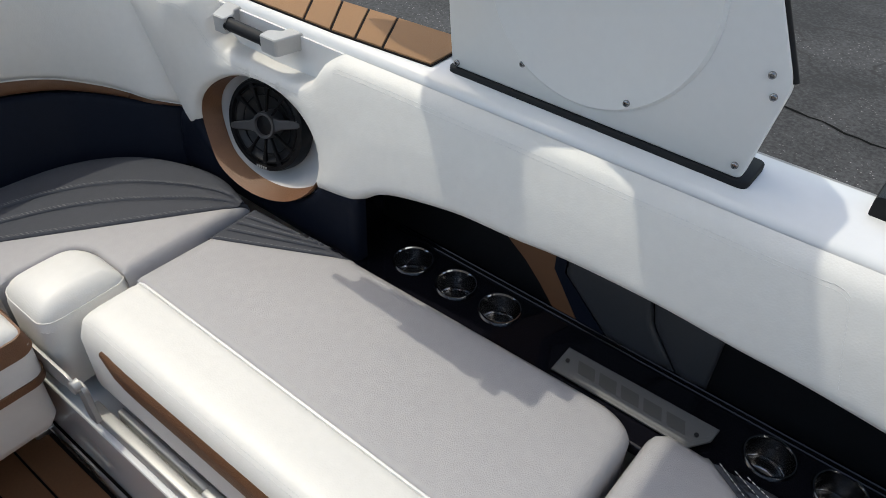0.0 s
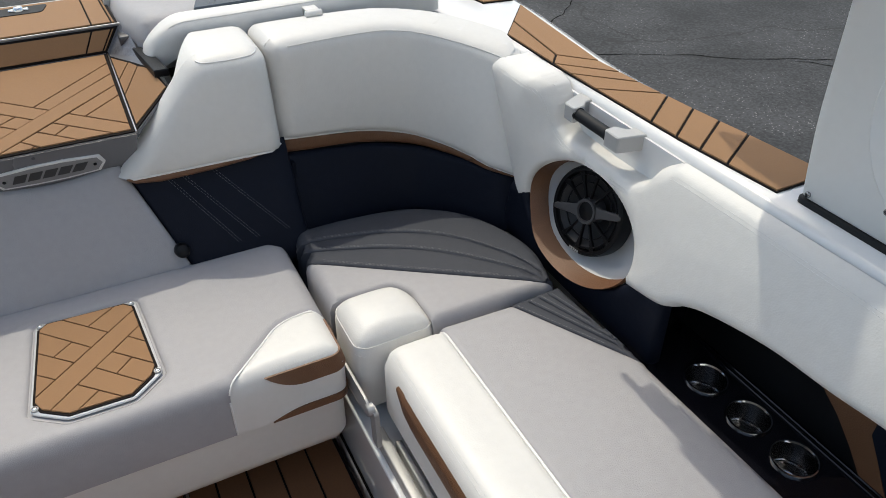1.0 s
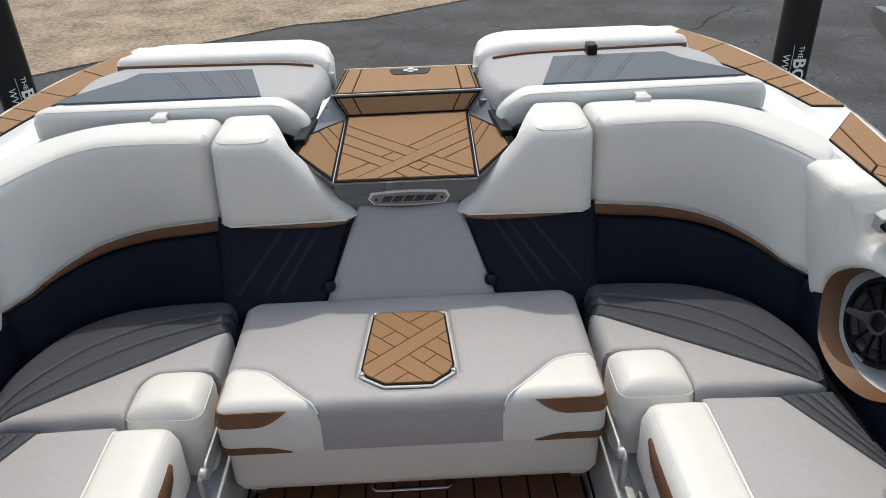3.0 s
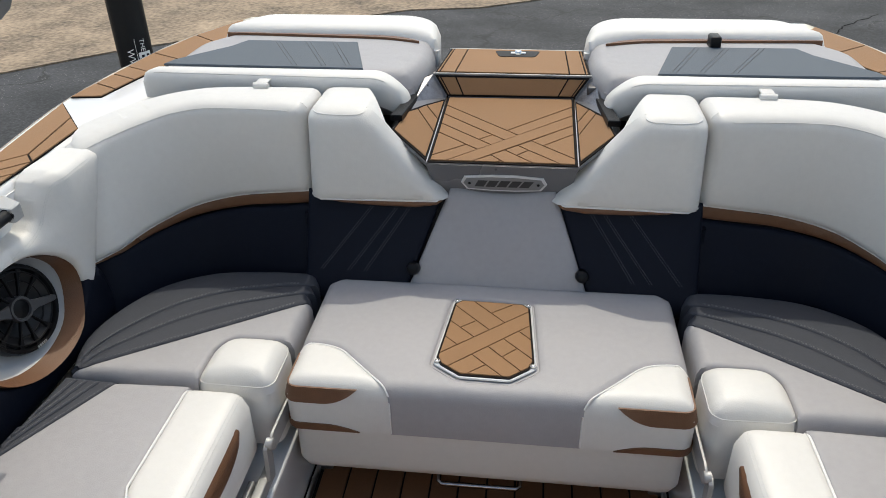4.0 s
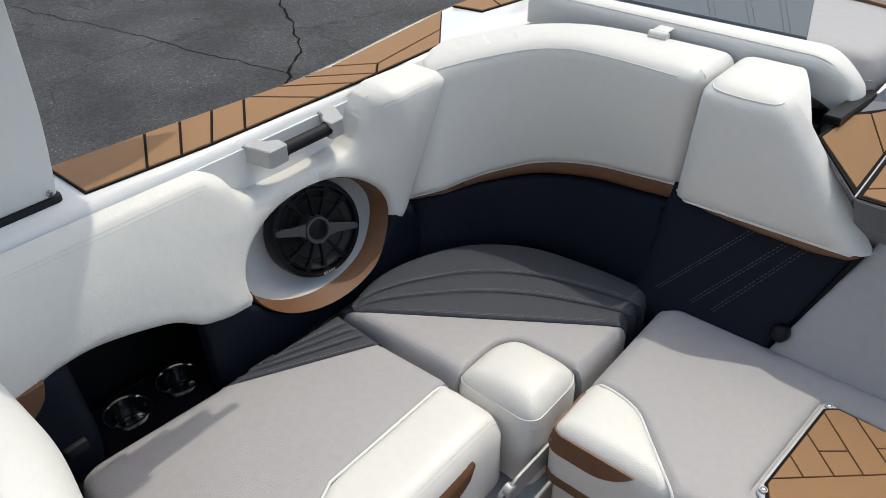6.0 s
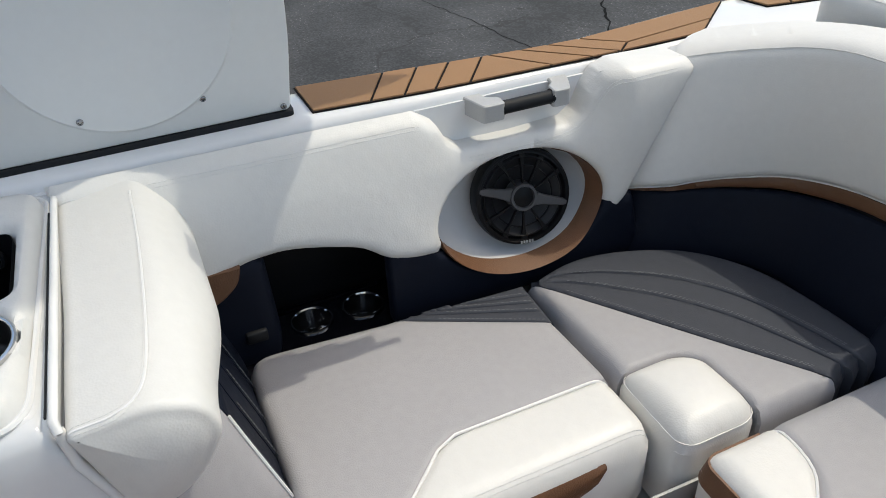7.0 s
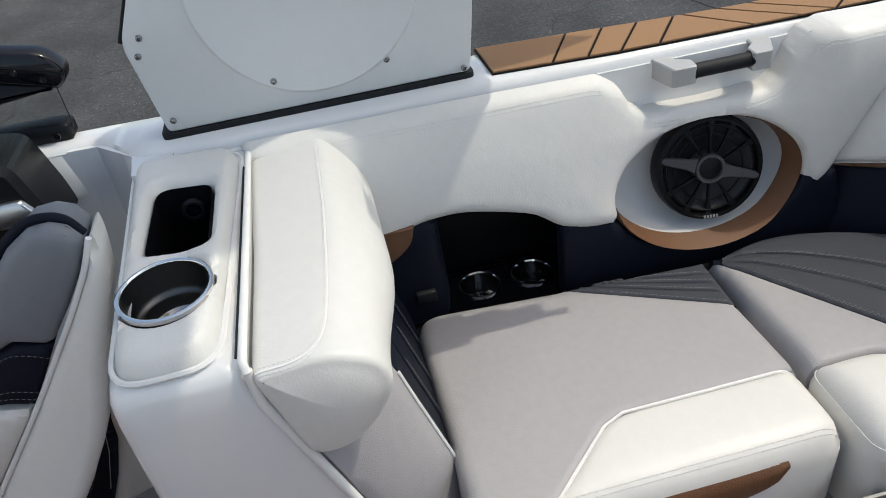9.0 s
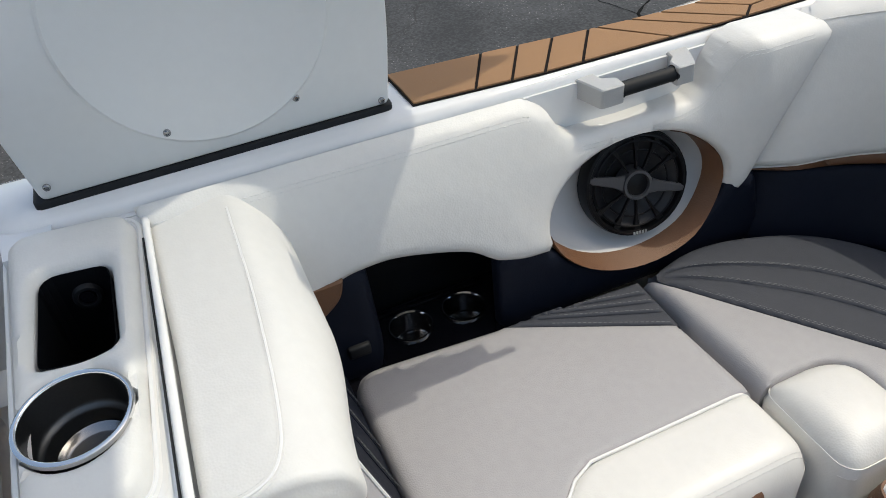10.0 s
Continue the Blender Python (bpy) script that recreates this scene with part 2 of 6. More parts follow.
def prism(outline, z0, z1, place=None, bevel=0.0):
    """A plate of an outline between two heights, with an optional chamfer at its upper edge."""
    place = place or (lambda u, v, h: (u, v, h))
    k = len(outline)
    c = Vector((sum(p[0] for p in outline) / k, sum(p[1] for p in outline) / k))
    rings = [(z0, 0.0), (z1 - bevel, 0.0)] + ([(z1, bevel)] if bevel else [])
    verts = []
    for z, cut in rings:
        for i, p in enumerate(outline):
            q = Vector(p)
            if cut:
                e1, e2 = q - Vector(outline[i - 1]), Vector(outline[(i + 1) % k]) - q
                n = Vector((-e1.y, e1.x)).normalized() + Vector((-e2.y, e2.x)).normalized()
                n = n.normalized() if n.length > 1e-6 else Vector((0, 0))
                if n.dot(c - q) < 0:
                    n = -n
                q = q + n * cut
            verts.append(tuple(place(q.x, q.y, z)))
    faces = [[r * k + i, r * k + (i + 1) % k, (r + 1) * k + (i + 1) % k, (r + 1) * k + i] for r in range(len(rings) - 1) for i in range(k)]
    faces += [list(range(k)), list(range((len(rings) - 1) * k, len(rings) * k))]
    return from_lists(verts, faces)


def box(x0, x1, y0, y1, z0, z1, bevel=0.0, seg=2):
    bm = bmesh.new()
    bmesh.ops.create_cube(bm, size=1)
    for v in bm.verts:
        v.co = Vector(((x0 + x1) / 2 + v.co.x * (x1 - x0), (y0 + y1) / 2 + v.co.y * (y1 - y0), (z0 + z1) / 2 + v.co.z * (z1 - z0)))
    if bevel:
        bmesh.ops.bevel(bm, geom=bm.edges, offset=bevel, segments=seg, affect="EDGES", profile=0.5)
    return bm


def moved(bm, m):
    bmesh.ops.transform(bm, matrix=m, verts=bm.verts)
    return bm


def tube(points, r, n=8, closed=False):
    """A round bar swept along the points."""
    ps = [Vector(p) for p in points]
    k = len(ps)
    verts, faces, side = [], [], None
    for i, p in enumerate(ps):
        a = ps[i - 1] if (i or closed) else p
        b = ps[(i + 1) % k] if (i < k - 1 or closed) else p
        d = (b - a).normalized()
        if side is None:
            side = d.orthogonal().normalized()
        side = (side - d * side.dot(d)).normalized()
        other = d.cross(side)
        verts += [tuple(p + (side * math.cos(2 * math.pi * j / n) + other * math.sin(2 * math.pi * j / n)) * r) for j in range(n)]
    for i in range(k if closed else k - 1):
        for j in range(n):
            q = (i + 1) % k
            faces.append([i * n + j, i * n + (j + 1) % n, q * n + (j + 1) % n, q * n + j])
    if not closed:
        faces += [list(range(n)), list(range((k - 1) * n, k * n))]
    return from_lists(verts, faces)


def lathe(profile, m, n=40):
    """A turned body: (radius, height) pairs about the z axis, then posed by m."""
    verts, faces = [], []
    for r, z in profile:
        verts += [tuple(m @ Vector((r * math.cos(2 * math.pi * j / n), r * math.sin(2 * math.pi * j / n), z))) for j in range(n)]
    for i in range(len(profile) - 1):
        for j in range(n):
            faces.append([i * n + j, i * n + (j + 1) % n, (i + 1) * n + (j + 1) % n, (i + 1) * n + j])
    return from_lists(verts, faces)


def stitch(points, w=0.0012, dash=0.006, gap=0.003):
    """A row of thread dashes along a line."""
    ps = [Vector(p) for p in points]
    bm = bmesh.new()
    pos, want = 0.0, 0.0
    for a, b in zip(ps, ps[1:]):
        length = (b - a).length
        if length < 1e-6:
            continue
        d = (b - a) / length
        while want < pos + length:
            s = a + d * (want - pos)
            e = s + d * dash
            o = d.orthogonal().normalized() * w
            q = d.cross(o)
            ring = [s + o, s + q, s - o, s - q, e + o, e + q, e - o, e - q]
            v = [bm.verts.new(x) for x in ring]
            for i in range(4):
                bm.faces.new([v[i], v[(i + 1) % 4], v[4 + (i + 1) % 4], v[4 + i]])
            want += dash + gap
        pos += length
    return bm


def flat(s, z):
    """Places a plan outline at height z; s mirrors it to the other side."""
    return lambda u, v, h: (s * u, v, z + h)


SIDES = (("starboard", -1), ("port", 1))
SEAT = 0.515

# ---- ground ----
gm = bpy.data.materials.new("asphalt")
gm.use_nodes = True
gt = gm.node_tree
gn, gl = gt.nodes, gt.links
gb = gn["Principled BSDF"]
gco = gn.new("ShaderNodeTexCoord")
speck, patch, crack, wob = gn.new("ShaderNodeTexNoise"), gn.new("ShaderNodeTexNoise"), gn.new("ShaderNodeTexVoronoi"), gn.new("ShaderNodeTexNoise")
speck.inputs["Scale"].default_value, speck.inputs["Detail"].default_value = 45, 10
patch.inputs["Scale"].default_value, patch.inputs["Detail"].default_value = 1.1, 7
wob.inputs["Scale"].default_value, wob.inputs["Detail"].default_value = 1.6, 6
crack.feature = "DISTANCE_TO_EDGE"
crack.inputs["Scale"].default_value = 0.30
wadd = gn.new("ShaderNodeVectorMath")
wadd.operation = "ADD"
for node in (speck, patch, wob):
    gl.new(gco.outputs["Object"], node.inputs["Vector"])
gl.new(gco.outputs["Object"], wadd.inputs[0])
gl.new(wob.outputs["Color"], wadd.inputs[1])
gl.new(wadd.outputs[0], crack.inputs["Vector"])
cr = gn.new("ShaderNodeMapRange")
cr.inputs["From Min"].default_value, cr.inputs["From Max"].default_value = 0.0020, 0.0080
gl.new(crack.outputs["Distance"], cr.inputs["Value"])
ramp = gn.new("ShaderNodeValToRGB")
ramp.color_ramp.elements[0].position, ramp.color_ramp.elements[1].position = 0.40, 0.62
ramp.color_ramp.elements[0].color, ramp.color_ramp.elements[1].color = (0.016, 0.0168, 0.0178, 1), (0.058, 0.059, 0.062, 1)
gsum = gn.new("ShaderNodeMath")
gsum.operation = "MULTIPLY_ADD"
gsum.inputs[1].default_value = 0.55
gl.new(speck.outputs["Fac"], gsum.inputs[0])
half = gn.new("ShaderNodeMath")
half.operation = "MULTIPLY"
half.inputs[1].default_value = 0.45
gl.new(patch.outputs["Fac"], half.inputs[0])
gl.new(half.outputs[0], gsum.inputs[2])
gl.new(gsum.outputs[0], ramp.inputs["Fac"])
gmix = gn.new("ShaderNodeMixRGB")
gmix.inputs["Color1"].default_value = (0.018, 0.018, 0.018, 1)
gl.new(cr.outputs["Result"], gmix.inputs["Fac"])
gl.new(ramp.outputs["Color"], gmix.inputs["Color2"])
flake = gn.new("ShaderNodeTexVoronoi")
flake.inputs["Scale"].default_value = 30
gl.new(gco.outputs["Object"], flake.inputs["Vector"])
fl = gn.new("ShaderNodeMapRange")
fl.inputs["From Min"].default_value, fl.inputs["From Max"].default_value = 0.19, 0.09
gl.new(flake.outputs["Distance"], fl.inputs["Value"])
fm = gn.new("ShaderNodeMapRange")
fm.inputs["From Min"].default_value, fm.inputs["From Max"].default_value = 0.42, 0.58
gl.new(patch.outputs["Fac"], fm.inputs["Value"])
fx = gn.new("ShaderNodeMath")
fx.operation = "MULTIPLY"
gl.new(fl.outputs["Result"], fx.inputs[0])
gl.new(fm.outputs["Result"], fx.inputs[1])
gmix2 = gn.new("ShaderNodeMixRGB")
gmix2.inputs["Color2"].default_value = (0.30, 0.29, 0.28, 1)
gl.new(fx.outputs[0], gmix2.inputs["Fac"])
gl.new(gmix.outputs["Color"], gmix2.inputs["Color1"])
gl.new(gmix2.outputs["Color"], gb.inputs["Base Color"])
gb.inputs["Roughness"].default_value = 0.85
gbump = gn.new("ShaderNodeBump")
gbump.inputs["Strength"].default_value, gbump.inputs["Distance"].default_value = 0.35, 0.004
gl.new(speck.outputs["Fac"], gbump.inputs["Height"])
gl.new(gbump.outputs["Normal"], gb.inputs["Normal"])
GROUND_Z = -1.1
ground = part("ground", prism([(-900, -900), (900, -900), (900, 900), (-900, 900)], GROUND_Z - 0.4, GROUND_Z), gm, None, "grey cracked asphalt yard under the boat", smooth=False)
tagged(ground, category="ground", kind="structure")
TAN = material("sandy_concrete", (0.27, 0.203, 0.138), 0.9, vary=0.75, grain=16, stain=1.6, bump=0.8, bump_scale=45)
apron = part("pavement", prism([(-40, -9.5), (-9.2, 4.9), (-8.6, 5.6), (-7.5, 6.6), (-6.8, 7.5), (-5.4, 8.95), (-4.3, 9.8), (-3.0, 10.6), (-1.9, 11.4), (-0.8, 11.6), (0.9, 12.7), (3.0, 15.0), (3.0, 80), (-120, 80), (-120, -9.5)], GROUND_Z, GROUND_Z + 0.02), TAN, None, "sandy tan concrete apron beside the asphalt", smooth=False)
tagged(apron, category="pavement", kind="structure")

TAR = material("dark_crack", (0.006, 0.006, 0.006), 0.95, vary=0.2, spec=0.1)
rng = random.Random(5)


def crack(line, w):
    """A ragged dark crack in the asphalt along a rough line."""
    ps = [Vector(p) for p in line]
    pts = []
    for a, b in zip(ps, ps[1:]):
        k = max(3, int((b - a).length / 0.09))
        pts += [a.lerp(b, i / k) for i in range(k)]
    pts.append(ps[-1])
    verts, sway = [], 0.0
    for i, p in enumerate(pts):
        d = (pts[min(i + 1, len(pts) - 1)] - pts[max(i - 1, 0)]).normalized()
        n = Vector((-d.y, d.x))
        sway = 0.75 * sway + rng.uniform(-0.028, 0.028)
        half = w * rng.uniform(0.35, 1.0) * (0.3 if i in (0, len(pts) - 1) else 1.0)
        for e in (-half, half):
            q = p + n * (sway + e)
            verts.append((q.x, q.y, GROUND_Z + 0.003))
    return from_lists(verts, [[2 * i, 2 * i + 1, 2 * i + 3, 2 * i + 2] for i in range(len(pts) - 1)])


for line, w in (([(-7.95, 6.25), (-7.3, 5.75), (-6.6, 5.36), (-5.9, 4.95), (-5.2, 4.25), (-4.6, 3.3)], 0.016), ([(-9.5, 3.6), (-7.2, 4.0), (-5.2, 4.25)], 0.006),
                ([(4.41, 5.49), (4.85, 5.28), (5.25, 5.08), (5.8, 4.68), (7.4, 3.6)], 0.010), ([(6.05, 4.5), (6.9, 3.6)], 0.008), ([(5.62, 1.6), (5.5, 0.93), (5.39, 0.21), (5.1, -0.7)], 0.016),
                ([(5.9, 7.2), (5.63, 7.02), (5.28, 6.85), (4.87, 6.54), (4.47, 6.23)], 0.009), ([(5.0, 11.5), (4.4, 10.9), (3.93, 10.26), (3.2, 9.9)], 0.014), ([(1.0, 10.9), (1.5, 10.6), (2.4, 10.7), (3.93, 10.26)], 0.01)):
    part("crack", crack(line, w), TAR, ground, smooth=False)

# an added, unseen wall whose sunlit face throws fill back onto the stern pads
WALL = material("pale_bounce_wall", (0.80, 0.79, 0.77), 0.7, vary=0.05, grain=8, stain=0.4, bump=0.3, bump_scale=40)
bounce_wall = part("bounce_wall", box(-16, 16, -6.4, -6.0, GROUND_Z, 4.6), WALL, None, "unseen pale wall added to bounce light onto the stern", smooth=False)
tagged(bounce_wall, category="wall", kind="structure")

# ---- hull and deck ----
hull = thing("boat_hull", "white gelcoat motorboat hull with open stern cockpit", "boat")
OUTER = [(1.27, -2.2), (1.29, -0.8), (1.285, 0.1), (1.265, 0.9), (1.250, 1.3), (1.30, 1.85), (1.24, 2.42), (1.09, 2.80)]
INNER = [(1.085, -2.2), (1.10, -0.8), (1.10, 0.1), (1.095, 0.9), (1.095, 1.3), (1.085, 1.52), (0.99, 1.86), (0.9, 2.80)]
for name, s in SIDES:
    inner_line = INNER if s > 0 else [(1.19, -2.2), (1.195, -0.8), (1.195, -0.2), (1.194, -0.05), (1.193, 0.035), (1.115, 0.108), (1.105, 0.18), (1.10, 0.35)] + INNER[3:]
    out, inn = spline(OUTER if s > 0 else OUTER[:2] + [(1.289, -0.2), (1.289, -0.05), (1.288, 0.035), (1.285, 0.108), (1.283, 0.18), (1.280, 0.35)] + OUTER[3:], 6), spline(inner_line, 6)
    rows = []
    for (xo, y), (xi, yi) in zip(out, inn):
        z = 0.893
        rows.append([(s * (xi - 0.002), yi, 0.80), (s * xi, yi, z - 0.012), (s * (xi + 0.012), yi, z), (s * (xo - 0.03), y, z), (s * (xo - 0.008), y, z - 0.008),
                     (s * xo, y, z - 0.03), (s * (xo + 0.015), y, z - 0.12), (s * (xo - 0.02), y, 0.3), (s * (xo - 0.25), y, -0.55)])
    w = len(rows[0])
    verts = [p for r in rows for p in r]
    faces = [[i * w + j, i * w + j + 1, (i + 1) * w + j + 1, (i + 1) * w + j] for i in range(len(rows) - 1) for j in range(w - 1)]
    part("gunwale", from_lists(verts, faces), GELCOAT, hull, "white gelcoat side deck")
part("hull_bottom", box(-1.05, 1.05, -2.2, 2.75, -0.55, -0.5), GELCOAT, hull, smooth=False)
part("transom", box(-1.08, 1.08, 2.40, 2.79, -0.5, 0.55, 0.02), GELCOAT, hull)
part("liner", box(-1.09, 1.09, 1.66, 2.40, 0.30, 0.70), BLACK, hull, smooth=False)
floor = part("floor", box(-1.06, 1.06, -2.2, 1.66, 0.02, 0.075), DARK_FOAM, None, "brown plank-pattern foam decking on the cockpit floor", smooth=False)
tagged(floor, category="floor", kind="structure")

# ---- side benches ----
STRIPE = [(0.822, 1.060), (0.955, 1.066), (0.972, 0.78)]


def lerp2(a, b, t):
    return (a[0] + (b[0] - a[0]) * t, a[1] + (b[1] - a[1]) * t)


def dipped(line, z, run=0.022, fall=0.03):
    """A seam line whose two ends turn down over the rounded edges."""
    ps = [Vector(p) for p in line]
    out = [(p.x, p.y, z) for p in ps[1:-1]]
    for end, nxt, front in ((ps[0], ps[1], True), (ps[-1], ps[-2], False)):
        d = (nxt - end).normalized()
        turn = [(*(end + d * run * k), z - fall * (1 - math.sin(math.acos(max(0.0, 1 - k))))) for k in (0.06, 0.2, 0.45, 0.7, 1.0)]
        out = turn + out if front else out + turn[::-1]
    return out


def bench(s, bolster, label):
    """A side bench: grey seat, white front bolster with a brown inset, charcoal stripes in the aft outer corner."""
    ob = thing("bench", label, "bench seat", "side benches", at=(s * 0.75, 0.6, 0.2))
    zb = 0.30
    seam_in = bolster["seam"]
    gray = [p for p in bolster["grey"]]
    seams = list(zip(seam_in, seam_in[1:])) + [(STRIPE[0], STRIPE[2])]
    part("seat_pad", padded(rounded(gray, bolster["corner"]), SEAT - zb, 0.022, flat(s, zb), seams=seams, crown=0.004, step=0.0095), GREY, ob)
    a, b, c = STRIPE
    cuts = [0.0, 0.28, 0.5, 0.7, 1.0]
    for k0, k1 in zip(cuts, cuts[1:]):
        quad = [lerp2(a, b, k0), lerp2(a, b, k1), lerp2(c, lerp2(c, b, 0.45), k1), lerp2(c, lerp2(c, b, 0.45), k0)]
        inner = [(quad[0], quad[3])] + ([(quad[1], quad[2])] if k1 < 1 else [])
        if k0 == 0:
            quad = [quad[0], quad[1], quad[2], c]
            inner = [(quad[0], c), (quad[1], quad[2])]
        part("stripe", padded(quad, SEAT - zb - 0.001, 0.016, flat(s, zb), seams=inner, rs=0.004, step=0.0042), CHARCOAL, ob, "ribbed charcoal vinyl stripe")
        edge = [lerp2(quad[0], quad[3], t / 20) for t in range(1, 15)]
        part("stitching", stitch([(s * (x + 0.006), y, zb + SURFACE[0](x + 0.006, y)) for x, y in edge], 0.0006), GREY_THREAD, ob)
    front = bolster["front"]
    part("bolster", padded(rounded(front, bolster["round"]), SEAT - 0.36, 0.045, flat(s, 0.36), seams=list(zip(seam_in, seam_in[1:])), crown=0.006, step=0.010), WHITE, ob, "white vinyl front bolster")
    hgt = SURFACE[0]
    line = [(0.530, bolster["brown"][0] + 0.03 + (1.03 - bolster["brown"][0]) * t / 40) for t in range(41)]
    for d in (0.0, 0.006):
        part("stitching", stitch([(s * (x + d), y, 0.36 + hgt(x + d, y) + 0.0002) for x, y in line], 0.0007), THREAD, ob)
    part("piping", tube([(s * x, y, z) for x, y, z in dipped(seam_in, SEAT - 0.0015, 0.042, 0.04)], 0.0030, 6), PIPING, ob)
    y0, y1 = bolster["brown"]
    verts = []
    for i in range(25):
        y = y0 + (y1 - y0) * i / 24
        left = min(1.0, (y1 - y) / 0.10)
        low = 0.487 - 0.010 - 0.058 * math.sqrt(max(0.0, left * (2 - left)))
        for k in range(6):
            z = 0.487 + (low - 0.487) * k / 5
            lean = 0.045 - math.sqrt(0.045 ** 2 - max(0.0, z - (SEAT - 0.045)) ** 2)
            verts.append((s * (0.512 + lean + (0.004 if k in (0, 5) else -0.0022)), y, z))
    faces = [[6 * i + k, 6 * i + k + 1, 6 * i + 7 + k, 6 * i + 6 + k] for i in range(24) for k in range(5)]
    part("inset", from_lists(verts, faces), BROWN, ob, "saddle-brown vinyl inset")
    return ob


PORT = dict(grey=[(0.655, 0.145), (0.962, 0.145), (0.986, 0.20), (0.972, 0.78), (0.822, 1.060), (0.655, 1.066)], corner=[0.01, 0.04, 0.03, 0, 0, 0], seam=[(0.655, 0.145), (0.655, 1.066)],
            front=[(0.512, 0.145), (0.655, 0.145), (0.655, 1.070), (0.512, 1.070)], round=[0.0, 0.0, 0.01, 0.055], brown=(0.15, 0.97))
STAR = dict(grey=[(0.512, 0.50), (0.995, 0.50), (0.972, 0.78), (0.822, 1.060), (0.655, 1.066), (0.655, 0.75), (0.512, 0.598)], corner=[0.02, 0.06, 0, 0, 0, 0.04, 0], seam=[(0.512, 0.598), (0.638, 0.732), (0.655, 0.77), (0.655, 1.066)],
            front=[(0.655, 0.75), (0.655, 1.070), (0.512, 1.070), (0.512, 0.598)], round=[0.04, 0.01, 0.055, 0.0], brown=(0.60, 0.965))
bench(1, PORT, "grey vinyl bench with white bolster beside the black cup shelf")
bench(-1, STAR, "grey vinyl bench with slanted white bolster beside the console")

# forward port seat
fore = thing("bench", "light grey vinyl forward seat with charcoal striped edge", "bench seat", "side benches", at=(0.75, -0.3, 0.2))
part("seat_pad", padded(rounded([(0.50, -0.75), (0.72, -0.75), (0.80, -0.30), (1.003, 0.040), (1.006, 0.128), (0.50, 0.138)], [0, 0, 0.05, 0.01, 0.035, 0]), 0.21, 0.022, flat(1, 0.30), seams=[((0.80, -0.30), (1.003, 0.040))], crown=0.004), GREY, fore)
edge0, edge1 = (1.003, 0.038), (0.80, -0.302)
cuts = [0.0, 0.25, 0.45, 1.0]
for k0, k1 in zip(cuts, cuts[1:]):
    quad = [(edge0[0], edge0[1] - 0.10 * k0), (edge1[0] + 0.205 * k0, edge1[1] - 0.02 * k0), (edge1[0] + 0.205 * k1, edge1[1] - 0.02 * k1), (edge0[0] + 0.004 * k1, edge0[1] - 0.10 * k1)]
    part("stripe", padded(quad, 0.207, 0.012, flat(1, 0.30), seams=[(quad[0], quad[1])], rs=0.004, step=0.007), CHARCOAL, fore, "ribbed charcoal vinyl stripe")
    part("stitching", stitch([(x + 0.007, y - 0.004, 0.5072) for x, y in (lerp2(quad[0], quad[1], t / 20) for t in range(1, 20))], 0.0006), THREAD, fore)
part("stripe", padded([(0.725, -0.75), (1.0, -0.75), (1.0, -0.325), (0.806, -0.305)], 0.206, 0.012, flat(1, 0.30)), CHARCOAL, fore, "ribbed charcoal vinyl stripe")
for s, y0 in ((1, -2.2), (-1, 0.42)):
    part("bench_base", box(min(s * 0.467, s * 1.02), max(s * 0.467, s * 1.02), y0, 1.60, 0.075, 0.283, 0.006), GELCOAT, hull, "white moulded seat base", smooth=False)

# ---- corner seats ----
BACK = [(0.475, 1.545), (0.62, 1.545), (0.78, 1.52), (0.90, 1.44), (0.965, 1.32), (0.985, 1.20), (0.955, 1.078)]


def pillow_place(s):
    """Places the corner pillow, domed towards its middle."""
    return lambda u, v, h: (s * u, v, 0.33 + h + (0.016 * max(0.0, 1 - ((u - 0.559) / 0.098) ** 2) * max(0.0, 1 - ((v - 1.16) / 0.088) ** 2) if h > 0.05 else 0.0))


